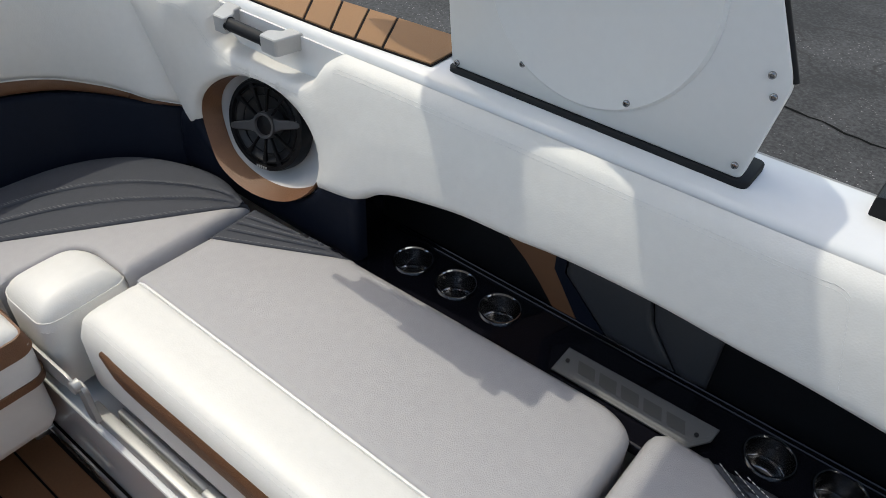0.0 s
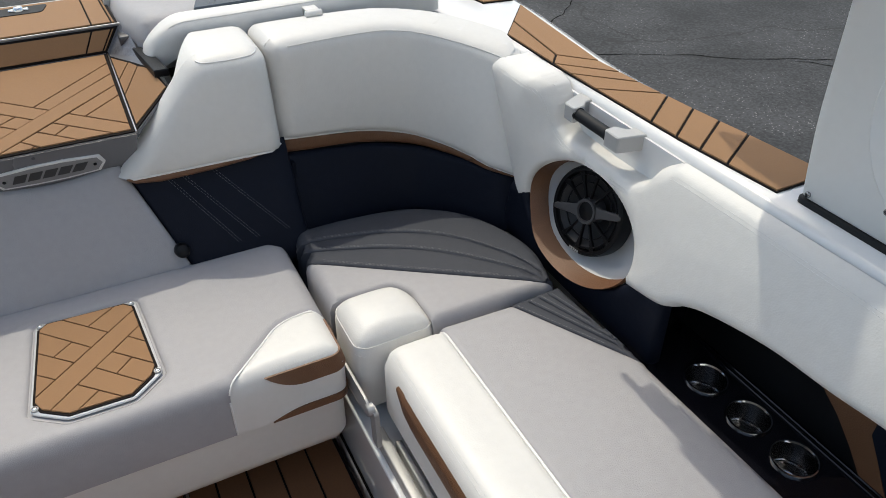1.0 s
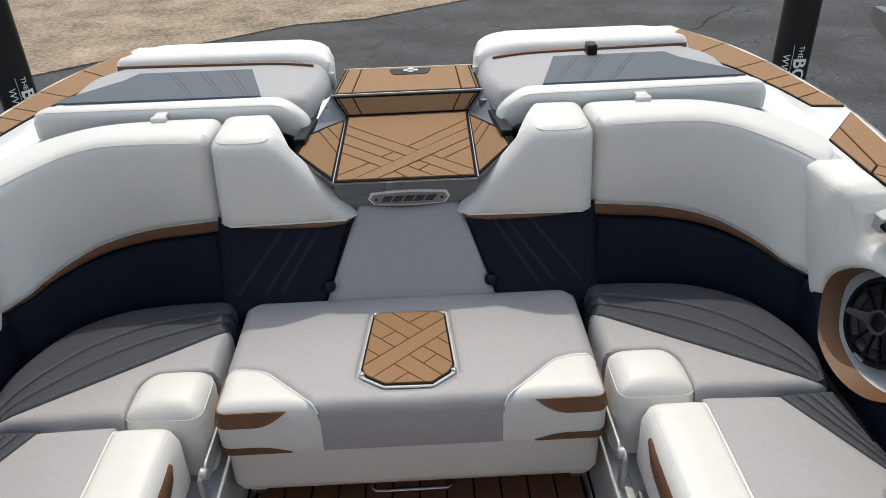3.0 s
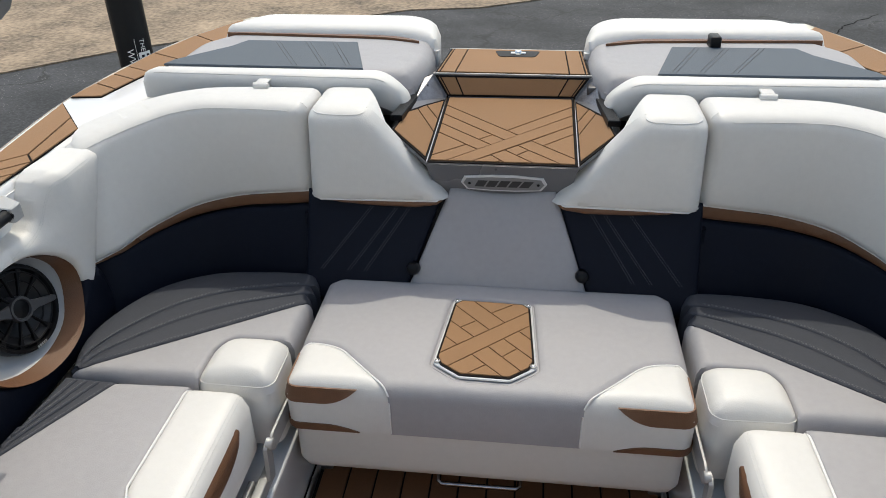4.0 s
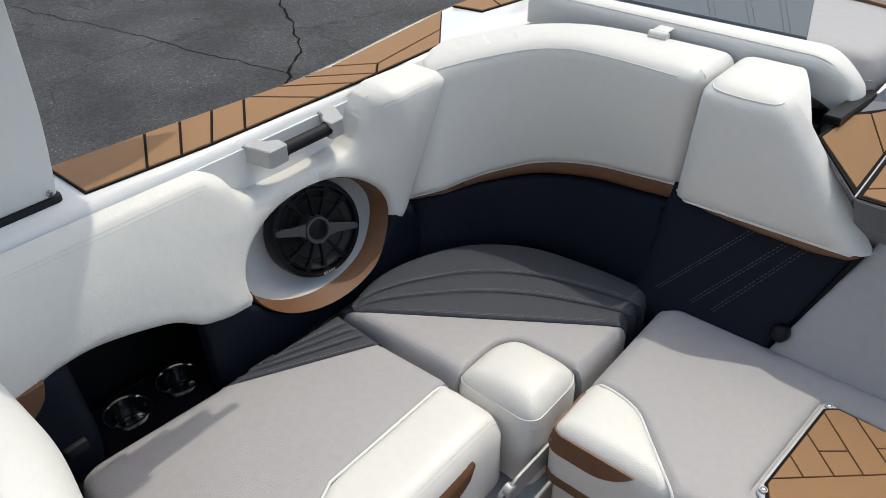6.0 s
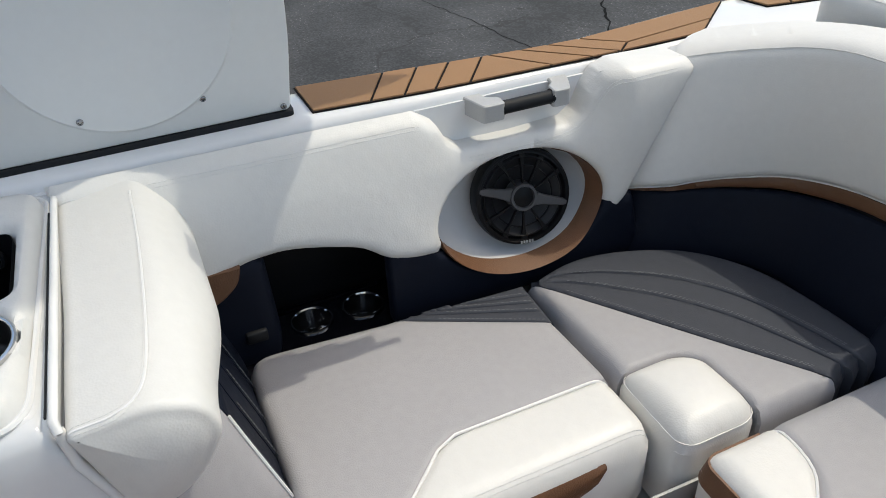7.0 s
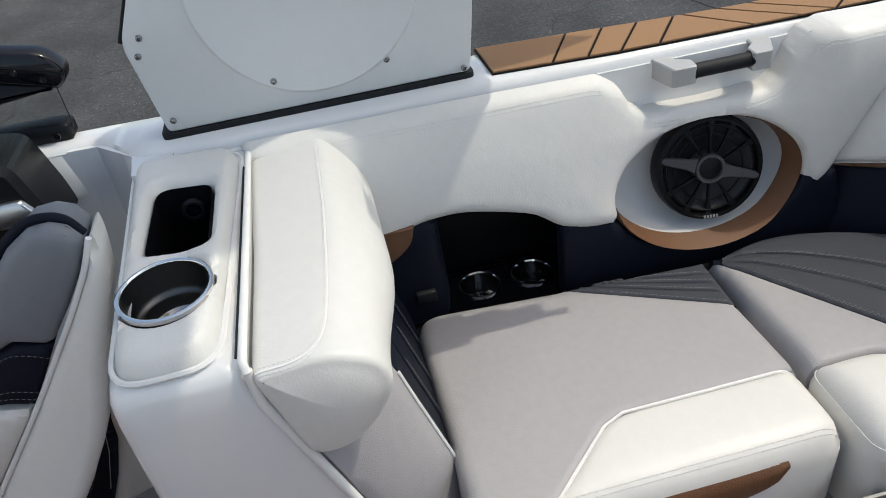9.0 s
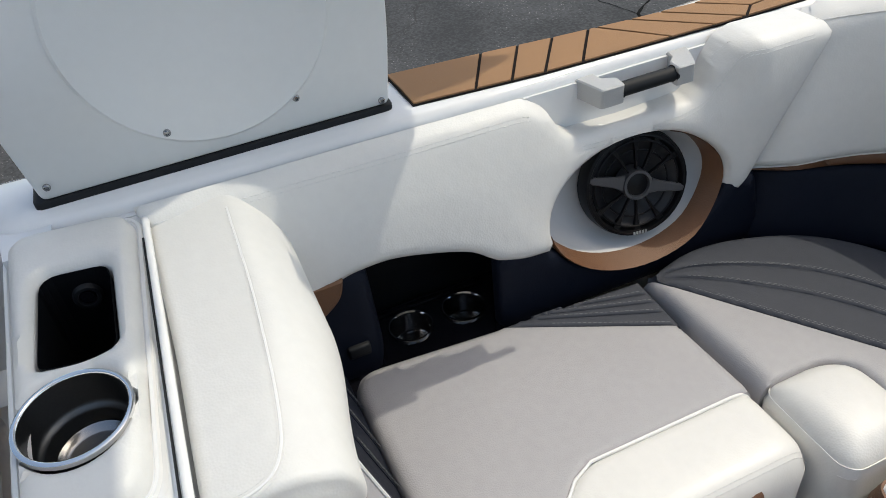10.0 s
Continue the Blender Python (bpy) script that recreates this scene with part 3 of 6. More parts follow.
def corner_seat(s):
    ob = thing("corner_seat", "grey corner seat with charcoal quilted stripes and white pillow", "seat cushion", "corner seats", at=(s * 0.72, 1.3, 0.3))
    zb = 0.30
    a, b = (0.472, 1.405), (0.955, 1.078)
    part("seat_pad", padded(rounded([(0.650, 1.082), b, a, (0.472, 1.240), (0.62, 1.238), (0.648, 1.20)], [0.0, 0, 0.0, 0, 0.02, 0.02]), SEAT - zb, 0.03, flat(s, zb), seams=[(a, b), ((0.472, 1.240), (0.62, 1.238)), ((0.62, 1.238), (0.648, 1.20)), ((0.648, 1.20), (0.650, 1.082))], crown=0.005, step=0.0085), GREY, ob)
    arc = spline(BACK, 6)
    levels = [0.0, 0.30, 0.55, 1.0]
    for k0, k1 in zip(levels, levels[1:]):
        def line(k):
            m = len(arc)
            out = []
            for i in range(m):
                t = i / (m - 1)
                out.append(lerp2(lerp2(a, b, t), arc[i], k))
            return out
        lo, hi = line(k0), line(k1)
        outline = lo + hi[::-1]
        seams = list(zip(lo, lo[1:])) + (list(zip(hi, hi[1:])) if k1 < 1 else [])
        part("stripe", padded(outline[:-1], SEAT - zb + 0.002, 0.028, flat(s, zb), seams=seams, rs=0.005, crown=0.0015, step=0.008), CHARCOAL, ob, "quilted charcoal vinyl stripe")
        part("stitching", stitch([(s * x, y + 0.007, zb + SURFACE[0](x, y + 0.007)) for x, y in lo[3:-5]], 0.0006), GREY_THREAD, ob)
        part("stitching", stitch([(s * x, y + 0.012, zb + SURFACE[0](x, y + 0.012)) for x, y in lo[3:-8]], 0.0006), GREY_THREAD, ob)
    lump = rounded([(0.472, 1.077), (0.656, 1.081), (0.656, 1.196), (0.622, 1.246), (0.472, 1.247)], [0.035, 0.03, 0.065, 0.075, 0.05])
    part("pillow", padded(lump, SEAT - 0.33 + 0.005, 0.040, pillow_place(s), crown=0.0, step=0.007), WHITE, ob, "puffy white vinyl corner pillow")
    hgt = SURFACE[0]
    ring_ = [(0.563 + (x - 0.563) * 0.965, 1.16 + (y - 1.16) * 0.955) for x, y in lump]
    part("piping", tube([pillow_place(s)(x, y, hgt(x, y) + 0.0010) for x, y in ring_], 0.0011, 6, True), WHITE, ob)
    return ob


for name, s in SIDES:
    corner_seat(s)

# ---- centre seat ----
pod = thing("seat", "grey vinyl flip-up centre seat with white corners, brown insets", "seat", at=(0, 1.3, 0.28))
CURVE = [tuple(p[:2]) for p in spline([(0.455, 1.216), (0.418, 1.232), (0.353, 1.219), (0.303, 1.175), (0.243, 1.117), (0.212, 1.088)], 4)]
CORNER = [(0.212, 1.088), (0.455, 1.088)] + CURVE[:-1]
tab = [(-0.455, 1.246), (-0.455, 1.500), (-0.42, 1.535), (0.42, 1.535), (0.455, 1.500)] + CURVE + [(-x, y) for x, y in CURVE[::-1][:-1]]
HATCH = [(-0.103, 1.441), (0.095, 1.435), (0.111, 1.186), (0.053, 1.138), (-0.064, 1.140), (-0.126, 1.184)]
seams = list(zip(CURVE, CURVE[1:]))
seams += [((-p[0], p[1]), (-q[0], q[1])) for p, q in seams]
part("seat_pad", padded(tab, 0.135, 0.032, flat(1, 0.38), holes=[rounded([(x * 1.03, 1.29 + (y - 1.29) * 1.025) for x, y in HATCH], 0.01, 3)], seams=seams + [((p[0] * 1.03, 1.29 + (p[1] - 1.29) * 1.025), (q[0] * 1.03, 1.29 + (q[1] - 1.29) * 1.025)) for p, q in zip(HATCH, HATCH[1:] + HATCH[:1])], rs=0.008, crown=0.004, base=0.0), GREY, pod)
for s in (1, -1):
    part("corner_pad", padded(rounded(CORNER, [0.004, 0.032] + [0.0] * (len(CURVE) - 1), 4), 0.137, 0.042, flat(s, 0.38), seams=list(zip(CURVE, CURVE[1:])), crown=0.004, step=0.008), WHITE, pod, "white vinyl corner pad")
    part("piping", tube([(s * x, y, z) for x, y, z in dipped([(0.449, 1.2185)] + CURVE[3:-4] + [(0.213, 1.089)], SEAT - 0.001, 0.030, 0.034)], 0.0025, 6), PIPING, pod)
    part("piping", tube([(s * 0.212, 1.0885, 0.474), (s * 0.212, 1.0870, 0.45), (s * 0.212, 1.0870, 0.384)], 0.0022, 6), PIPING, pod)
    for z0, z1, x0, tail, up in ((0.463, 0.501, 0.285, 0.08, True), (0.381, 0.399, 0.285, 0.08, False)):
        path = [(x0 + (0.423 - x0) * i / 12, 1.088, 0.0, -1.0) for i in range(13)] + [(0.423 + 0.032 * math.sin(g), 1.120 - 0.032 * math.cos(g), math.sin(g), -math.cos(g)) for g in (0.2, 0.4, 0.6, 0.8, 1.0, 1.2, 1.4)] + [(0.455, 1.12 + 0.09 * i / 5, 1.0, 0.0) for i in range(6)]
        verts = []
        for x, y, nx, ny in path:
            grow = min(1.0, (x - x0) / tail) if nx < 0.5 else max(0.0, min(1.0, (1.21 - y) / 0.06))
            grow = math.sin(grow * math.pi / 2)
            hi, lo = (z1, z1 - (z1 - z0) * grow) if up else (z0 + (z1 - z0) * grow, z0)
            for d, z in ((-0.004, hi), (0.0042, hi), (0.0042, lo), (-0.004, lo)):
                d -= 0.042 - math.sqrt(0.042 ** 2 - max(0.0, z - 0.475) ** 2)
                verts.append((s * (x + nx * d), y + ny * d, z))
        faces = [[4 * i + a, 4 * i + a + 1, 4 * i + 5 + a, 4 * i + 4 + a] for i in range(len(path) - 1) for a in range(3)]
        part("inset", from_lists(verts, faces), BROWN, pod, "saddle-brown vinyl inset")
part("lower_pad", padded(rounded([(-0.450, 1.104), (0.450, 1.104), (0.450, 1.48), (-0.450, 1.48)], 0.035), 0.155, 0.036, lambda u, v, h: (u, v, 0.378 - h), crown=0.0), WHITE, pod, "white vinyl lower pad")
part("mounting_board", box(-0.40, 0.40, 1.14, 1.46, 0.205, 0.226, 0.004), BLACK, pod)
part("front_handle", tube([(-0.112, 1.150, 0.204), (-0.112, 1.128, 0.197), (-0.104, 1.122, 0.195), (0.076, 1.122, 0.195), (0.084, 1.128, 0.197), (0.084, 1.150, 0.204)], 0.006, 8), DARK_STEEL, pod, "slim aluminium pull bar")


def clip(poly, px, py, nx, ny):
    """The part of a convex outline on the side of a line to which (nx, ny) points."""
    out = []
    for i, p in enumerate(poly):
        q = poly[(i + 1) % len(poly)]
        dp, dq = (p[0] - px) * nx + (p[1] - py) * ny, (q[0] - px) * nx + (q[1] - py) * ny
        if dp >= 0:
            out.append(p)
        if dp * dq < 0:
            out.append(lerp2(p, q, dp / (dp - dq)))
    return out


def shrink(poly, d):
    """A convex outline set in by d."""
    k = len(poly)
    c = (sum(p[0] for p in poly) / k, sum(p[1] for p in poly) / k)
    out = list(poly)
    for i in range(k):
        p, q = poly[i], poly[(i + 1) % k]
        e = Vector((q[0] - p[0], q[1] - p[1]))
        if e.length < 1e-6:
            continue
        n = Vector((-e.y, e.x)).normalized()
        if n.x * (c[0] - p[0]) + n.y * (c[1] - p[1]) < 0:
            n = -n
        out = clip(out, p[0] + n.x * d, p[1] + n.y * d, n.x, n.y)
        if len(out) < 3:
            return []
    return out


def side_of(poly, p, q, keep):
    """The side of the line p-q that lies left (1) or right (-1) of it."""
    return clip(poly, p[0], p[1], -(q[1] - p[1]) * keep, (q[0] - p[0]) * keep) if len(poly) > 2 else []


def in_strips(poly, lines):
    """The outline cut by lines that follow one another to the right."""
    out = []
    for p, q in lines:
        out.append(side_of(poly, p, q, 1))
        poly = side_of(poly, p, q, -1)
    return out + [poly]


def planks(polys, place, parent, gap=0.0022, thick=0.005, mat=None):
    for poly in polys:
        q = shrink(poly, gap)
        if len(q) > 2:
            part("plank", prism(q, 0.001, thick, place, bevel=0.001), mat or FOAM, parent, smooth=False)


hatch = thing("hatch_plate", "aluminium-framed seat hatch with tan foam planks", "hatch", at=(0, 1.31, SEAT))
inner_hatch = rounded([(-0.098, 1.436), (0.090, 1.430), (0.106, 1.189), (0.051, 1.143), (-0.062, 1.145), (-0.121, 1.187)], [0.017, 0.017, 0.016, 0, 0, 0.016], 1)
part("frame", prism(rounded(HATCH, 0.010, 3), 0.0, 0.004, flat(1, SEAT - 0.001), bevel=0.002), SATIN, hatch, "bright aluminium frame")
part("backing", prism(inner_hatch, 0.0, 0.0045, flat(1, SEAT + 0.001)), DARK_FOAM, hatch, "dark foam border", smooth=False)
field = shrink(inner_hatch, 0.004)
B1, B2 = ((-0.114, 1.216), (0.087, 1.396)), ((-0.091, 1.170), (0.089, 1.337))
upper = in_strips(side_of(field, *B1, 1), [((-0.045, 1.424), (0.029, 1.348)), ((-0.093, 1.405), (-0.006, 1.315)), ((-0.097, 1.338), (-0.040, 1.283)), ((-0.104, 1.276), (-0.076, 1.250))])
lower = in_strips(side_of(field, *B2, -1), [((0.067, 1.314), (0.094, 1.285)), ((0.031, 1.282), (0.101, 1.211)), ((-0.004, 1.250), (0.077, 1.166)), ((-0.038, 1.216), (0.040, 1.141))])
pieces = [side_of(side_of(field, *B1, -1), *B2, 1)]
for strips, cuts in ((upper, {0: ((-0.005, 1.382), (0.041, 1.418)), 2: ((-0.071, 1.321), (-0.037, 1.349))}), (lower, {2: ((0.030, 1.214), (0.063, 1.247)), 4: ((-0.046, 1.148), (-0.008, 1.181))})):
    for k, strip in enumerate(strips):
        pieces += in_strips(strip, [cuts[k]]) if k in cuts else [strip]
planks([p for p in pieces if len(p) > 2], flat(1, SEAT + 0.0045), hatch, 0.0010, 0.004)
for x, y in ((-0.094, 1.432), (0.086, 1.426), (-0.1165, 1.190), (0.1025, 1.191)):
    part("lug", prism([(x + 0.0072 * math.cos(2 * math.pi * i / 14), y + 0.0072 * math.sin(2 * math.pi * i / 14)) for i in range(14)], 0.0, 0.0042, flat(1, SEAT + 0.0025), bevel=0.001), CAST, hatch, "satin corner lug", smooth=False)
    part("screw", lathe([(0.0, 0.0055), (0.003, 0.0052), (0.0050, 0.0042), (0.0053, 0.001)], pose(x, y, SEAT + 0.003), 14), CHROME, hatch)
part("hatch_well", prism(rounded([(x * 1.05, 1.29 + (y - 1.29) * 1.04) for x, y in HATCH], 0.01, 3), 0.0, 0.004, flat(1, SEAT - 0.008)), GREY, pod)

# ---- centre backrest ----
LEAN_BACK = 0.47


def back_plane(s):
    """u across, v the height, h out towards the cockpit on the raked backrest."""
    return lambda u, v, h: (s * u, 1.562 + (v - 0.52) * LEAN_BACK - h * 0.9, v + h * 0.42)


back = thing("centre_cushion", "grey vinyl centre backrest panel between navy side panels", "backrest", at=(0, 1.6, 0.5))
part("centre_panel", padded(rounded([(-0.255, 0.44), (0.255, 0.44), (0.140, 0.738), (0.0, 0.718), (-0.128, 0.738)], [0, 0, 0.01, 0.1, 0.01]), 0.035, 0.02, back_plane(1), seams=[((-0.255, 0.44), (-0.128, 0.738)), ((0.255, 0.44), (0.140, 0.738))], crown=0.008), GREY, back)
for name, s in SIDES:
    part("side_panel", padded([(0.257, 0.44), (0.524, 0.44), (0.520, 0.715), (0.140, 0.745)], 0.034, 0.016, back_plane(s), seams=[((0.257, 0.44), (0.140, 0.745))], crown=0.006), NAVY, back, "navy vinyl side panel with slanted stitching")
    for x0, x1 in ((0.30, 0.205), (0.345, 0.235), (0.385, 0.30)):
        for d in (0.0, 0.007):
            pts = [back_plane(s)(x0 + d + (x1 - x0) * t / 16 + (0.085 if x0 > 0.38 else 0.05) * (1 - t / 16), 0.52 + 0.20 * t / 16, 0.0405) for t in range(17)]
            part("stitching", stitch(pts, 0.0006), NAVY_THREAD, back)
    part("strap_button", lathe([(0.0, 0.03), (0.012, 0.029), (0.017, 0.02), (0.018, 0.0)], Matrix.Translation((s * 0.222, 1.535, 0.548)) @ pose(0, 0, 0, 65, 0, 0), 16), BLACK, back, "small black strap button")
for s in (1, -1):
    part("joint_filler", box(min(s * 0.498, s * 0.535), max(s * 0.498, s * 0.535), 1.62, 1.72, 0.30, 0.655), NAVY, back, "dark joint strip", smooth=False)
part("shell", prism([(-0.52, 0.45), (0.52, 0.45), (0.52, 0.705), (-0.52, 0.705)], -0.05, -0.001, back_plane(1)), BLACK, back, smooth=False)

# ---- wedge headrests beside the walkway ----


def wedge_face(s):
    return lambda u, v, h: (s * u, 1.765 - max(h, 0.135 * min(1.0, max(0.0, (0.37 - u) / 0.07))) + (v - 0.72) * 0.12, v)


WEDGE = [(0.134, 0.722), (0.508, 0.716), (0.504, 0.955), (0.345, 0.955), (0.304, 0.917)]
for name, s in SIDES:
    ob = thing("wedge_headrest", "white vinyl wedge-shaped headrest beside the stern walkway", "headrest", "stern headrests", at=(s * 0.38, 1.68, 0.72))
    part("pad", padded(rounded(WEDGE, [0.004, 0.012, 0.045, 0.05, 0.06]), 0.178, 0.040, wedge_face(s), seams=[((0.136, 0.722), (0.508, 0.716))], rs=0.010, crown=0.012, step=0.009), WHITE, ob)
    hgt = SURFACE[0]
    part("trim", padded([(0.150, 0.7210), (0.47, 0.7165), (0.42, 0.7075), (0.33, 0.7025), (0.22, 0.7020), (0.165, 0.7100)], 0.175, 0.004, wedge_face(s), step=0.006), BROWN, ob, "thin saddle-brown lower trim")
    part("piping", tube([wedge_face(s)(0.136 + 0.37 * t / 12, 0.7215 - 0.006 * t / 12, 0.173 - (0.03 if t in (0, 12) else 0.0)) for t in range(13)], 0.003, 6), PIPING, ob)
    cap = spline([(0.350, 0.9465), (0.357, 0.9438), (0.375, 0.9420), (0.42, 0.9410), (0.462, 0.9425), (0.477, 0.9445), (0.483, 0.9470)], 6)
    part("cap_seam", tube([wedge_face(s)(x, v, hgt(x, v) - 0.0002) for x, v in cap], 0.0015, 6), PIPING, ob)

# ---- curved stern backrests ----
ARC = spline([(0.512, 1.672), (0.66, 1.682), (0.78, 1.675), (0.875, 1.640), (0.945, 1.570), (0.990, 1.505), (1.026, 1.442), (1.085, 1.402)], 10)
ARC_LEN = [0.0]
for p, q in zip(ARC, ARC[1:]):
    ARC_LEN.append(ARC_LEN[-1] + (Vector(q) - Vector(p)).length)
TOTAL = ARC_LEN[-1]


def arc_place(s, rake=0.03, lean=0.40):
    """u along the curved back, v the height, h out from it towards the seats."""
    def f(u, v, h):
        u = min(max(u, 0.0), TOTAL)
        i = max(0, min(len(ARC) - 2, int(np.searchsorted(ARC_LEN, u)) - 1))
        t = (u - ARC_LEN[i]) / (ARC_LEN[i + 1] - ARC_LEN[i])
        x, y = lerp2(ARC[i], ARC[i + 1], t)
        d = Vector(ARC[min(i + 2, len(ARC) - 1)]) - Vector(ARC[max(i - 1, 0)])
        n = Vector((d.y, -d.x)).normalized()
        out = h * (1 - 0.5 * u / TOTAL if h < 0 else 1) - (v - 0.70) * (rake * (1 - 0.6 * u / TOTAL) + lean * (u / TOTAL) ** 3)
        return (s * min(x + n.x * out, 1.084), y + n.y * out, v)
    return f


def low(u):
    """The lower edge of the white pad along the curve."""
    t = u / TOTAL
    return 0.712 - 0.028 * math.sin(math.pi * min(1.0, t * 1.1)) - 0.105 * max(0.0, (t - 0.25) / 0.75) ** 1.5


def top(u):
    t = u / TOTAL
    end = min(1.0, u / 0.03, (TOTAL - u) / 0.03)
    return 0.953 - 0.068 * max(0.0, (t - 0.4) / 0.6) ** 1.4 - 0.024 * (1 - math.sqrt(max(0.0, 1 - (1 - end) ** 2)))


for name, s in SIDES:
    ob = thing("curved_backrest", "curved white vinyl stern backrest with brown trim, navy base", "backrest", "stern backrests", at=(s * 0.8, 1.6, 0.5))
    us = [0.0, 0.002, 0.006, 0.012, 0.02] + [TOTAL * t / 30 for t in range(2, 29)] + [TOTAL - d for d in (0.02, 0.012, 0.006, 0.002, 0.0)]
    outline = [(u, low(u)) for u in us] + [(u, top(u)) for u in us[::-1]]
    part("upper_pad", padded(outline, 0.035, 0.034, arc_place(s), crown=0.010, base=-0.11, step=0.010, seams=[((p, low(p)), (q, low(q))) for p, q in zip(us, us[1:])], rs=0.010), WHITE, ob, "white vinyl upper pad")
    ridge = [arc_place(s)(u, top(u) - 0.016, SURFACE[0](u, top(u) - 0.016) + 0.0002) for u in [TOTAL * t / 60 for t in range(4, 55)]]
    part("seam", tube(ridge, 0.0016, 6), THREAD, ob, "pale stitched seam")
    trim = [(u, low(u) - 0.001) for u in us] + [(u, low(u) - 0.002 - 0.038 * math.sin(min(1, 1.15 * (1 - u / TOTAL) + 0.02) * math.pi / 2) ** 0.8) for u in us[::-1]]
    part("trim", padded(trim, 0.022, 0.005, arc_place(s), step=0.008), BROWN, ob, "saddle-brown vinyl trim band")
    lower = [(u, 0.46) for u in us] + [(u, low(u) - 0.0045 - 0.038 * math.sin(min(1, 1.15 * (1 - u / TOTAL) + 0.02) * math.pi / 2) ** 0.8) for u in us[::-1]]
    part("lower_pad", padded(lower, 0.014, 0.006, arc_place(s, 0.45, 0.1), crown=0.004, step=0.009), NAVY, ob, "navy vinyl lower pad")
    part("piping", tube([arc_place(s)(u, low(u), 0.024) for u in us], 0.003, 6), PIPING, ob)

# ---- side coaming panels ----
def coam(s):
    """u along the boat, v the height, h inwards from the leaning side panel, which stands upright in its aft lobe."""
    def f(u, v, h):
        k = min(1.0, max(0.0, (u - 1.20) / 0.14))
        lean = 0.30 * (1 - k * k * (3 - 2 * k))
        return (s * min(1.0 + lean * (v - 0.65) + 0.035 - h, 1.092 if v > 0.79 else 9.0), u, v)
    return f


OVAL_C, OVAL_A, OVAL_B, OVAL_T = (1.099, 0.644), 0.190, 0.122, radians(-3)


def oval(k=1.0, n=48):
    out = []
    for i in range(n):
        a = 2 * math.pi * i / n
        x, y = OVAL_A * k * math.cos(a), OVAL_B * k * math.sin(a)
        out.append((OVAL_C[0] + x * math.cos(OVAL_T) - y * math.sin(OVAL_T), OVAL_C[1] + x * math.sin(OVAL_T) + y * math.cos(OVAL_T)))
    return out


PANEL_LOW = {-1: [(0.28, 0.60), (0.40, 0.632), (0.484, 0.668), (0.533, 0.686), (0.574, 0.692), (0.636, 0.690), (0.738, 0.665), (0.779, 0.643), (0.801, 0.628), (0.851, 0.615), (0.905, 0.612)],
             1: [(-0.60, 0.66), (-0.10, 0.703), (0.063, 0.710), (0.2, 0.716), (0.35, 0.714), (0.458, 0.705), (0.577, 0.698), (0.704, 0.675), (0.763, 0.653), (0.808, 0.626), (0.908, 0.612)]}
PANEL_TOP = {-1: [(0.905, 0.876), (0.62, 0.882), (0.28, 0.885)], 1: [(0.905, 0.876), (0.5, 0.882), (0.1, 0.885), (-0.60, 0.90)]}
for name, s in SIDES:
    ob = thing("coaming_bolster", "white padded vinyl side panel with oval speaker opening", "side panel", "padded side panels", at=(s * 1.03, 0.8, 0.6))
    ring = oval()
    lowpts = spline(PANEL_LOW[s], 5)
    # the oval's upper arc bounds the panel between its two lower lobes
    arc = [p for p in ring if p[1] > 0.612]
    arc = sorted(arc, key=lambda p: (math.atan2(p[1] - OVAL_C[1], p[0] - OVAL_C[0]) + math.pi / 2) % (2 * math.pi), reverse=True)
    aft = [(1.300, 0.592), (1.325, 0.588), (1.348, 0.612), (1.486, 0.868), (1.483, 0.886), (1.458, 0.898), (1.32, 0.902), (1.285, 0.890), (1.262, 0.862), (1.243, 0.818), (1.215, 0.799), (1.10, 0.794), (0.985, 0.797), (0.957, 0.815), (0.937, 0.852)]
    outline = lowpts + arc + aft + PANEL_TOP[s]
    part("pad", padded(outline, 0.035, 0.026, coam(s), crown=0.012, step=0.0085, base=-0.057, reach=0.06, seams=list(zip(arc, arc[1:])) + list(zip(aft[8:], aft[9:])), rs=0.014), WHITE, ob)
    hgt = SURFACE[0]
    topline = spline([(0.90, 0.8565), (0.86, 0.8595), (0.62, 0.862)] + ([(0.066, 0.864), (-0.012, 0.866), (-0.034, 0.852), (-0.052, 0.80), (-0.070, 0.75)] if s > 0 else [(0.30, 0.867)]), 12)
    for d in (0.0, 0.006):
        part("stitching", stitch([coam(s)(u, v - d, hgt(u, v - d) - 0.0001) for u, v in topline], 0.0007), THREAD, ob)
    lip = spline([(0.99, 0.7825), (1.02, 0.781), (1.10, 0.7795), (1.20, 0.783), (1.242, 0.802), (1.272, 0.846), (1.295, 0.876), (1.33, 0.884), (1.43, 0.884)], 10)
    for d in (0.0, 0.006):
        part("stitching", stitch([coam(s)(u, v - d, hgt(u, v - d) - 0.0001) for u, v in lip], 0.0007), THREAD, ob)
    # ledge under the grab handle and the wall behind it
    part("ledge", box(min(s * 1.066, s * 1.115), max(s * 1.066, s * 1.115), 0.93, 1.27, 0.770, 0.787, 0.004), GELCOAT, hull, "white moulded ledge")
    part("side_wall", box(min(s * 1.09, s * 1.11), max(s * 1.09, s * 1.11), -0.6 if s > 0 else 0.25, 1.40, 0.772, 0.874), GELCOAT, hull, smooth=False)
    # navy lower side behind the seats
    outline = [(0.80, 0.46), (1.40, 0.46), (1.36, 0.62), (1.30, 0.63)] + [p for p in sorted(oval(1.02), key=lambda p: -p[0]) if p[1] < 0.62] + [(0.88, 0.63), (0.80, 0.64)]
    part("lower_pad", padded(outline, 0.03, 0.012, lambda u, v, h, s=s: (s * (1.028 - h), u, v), step=0.01), NAVY, ob, "navy vinyl lower side")

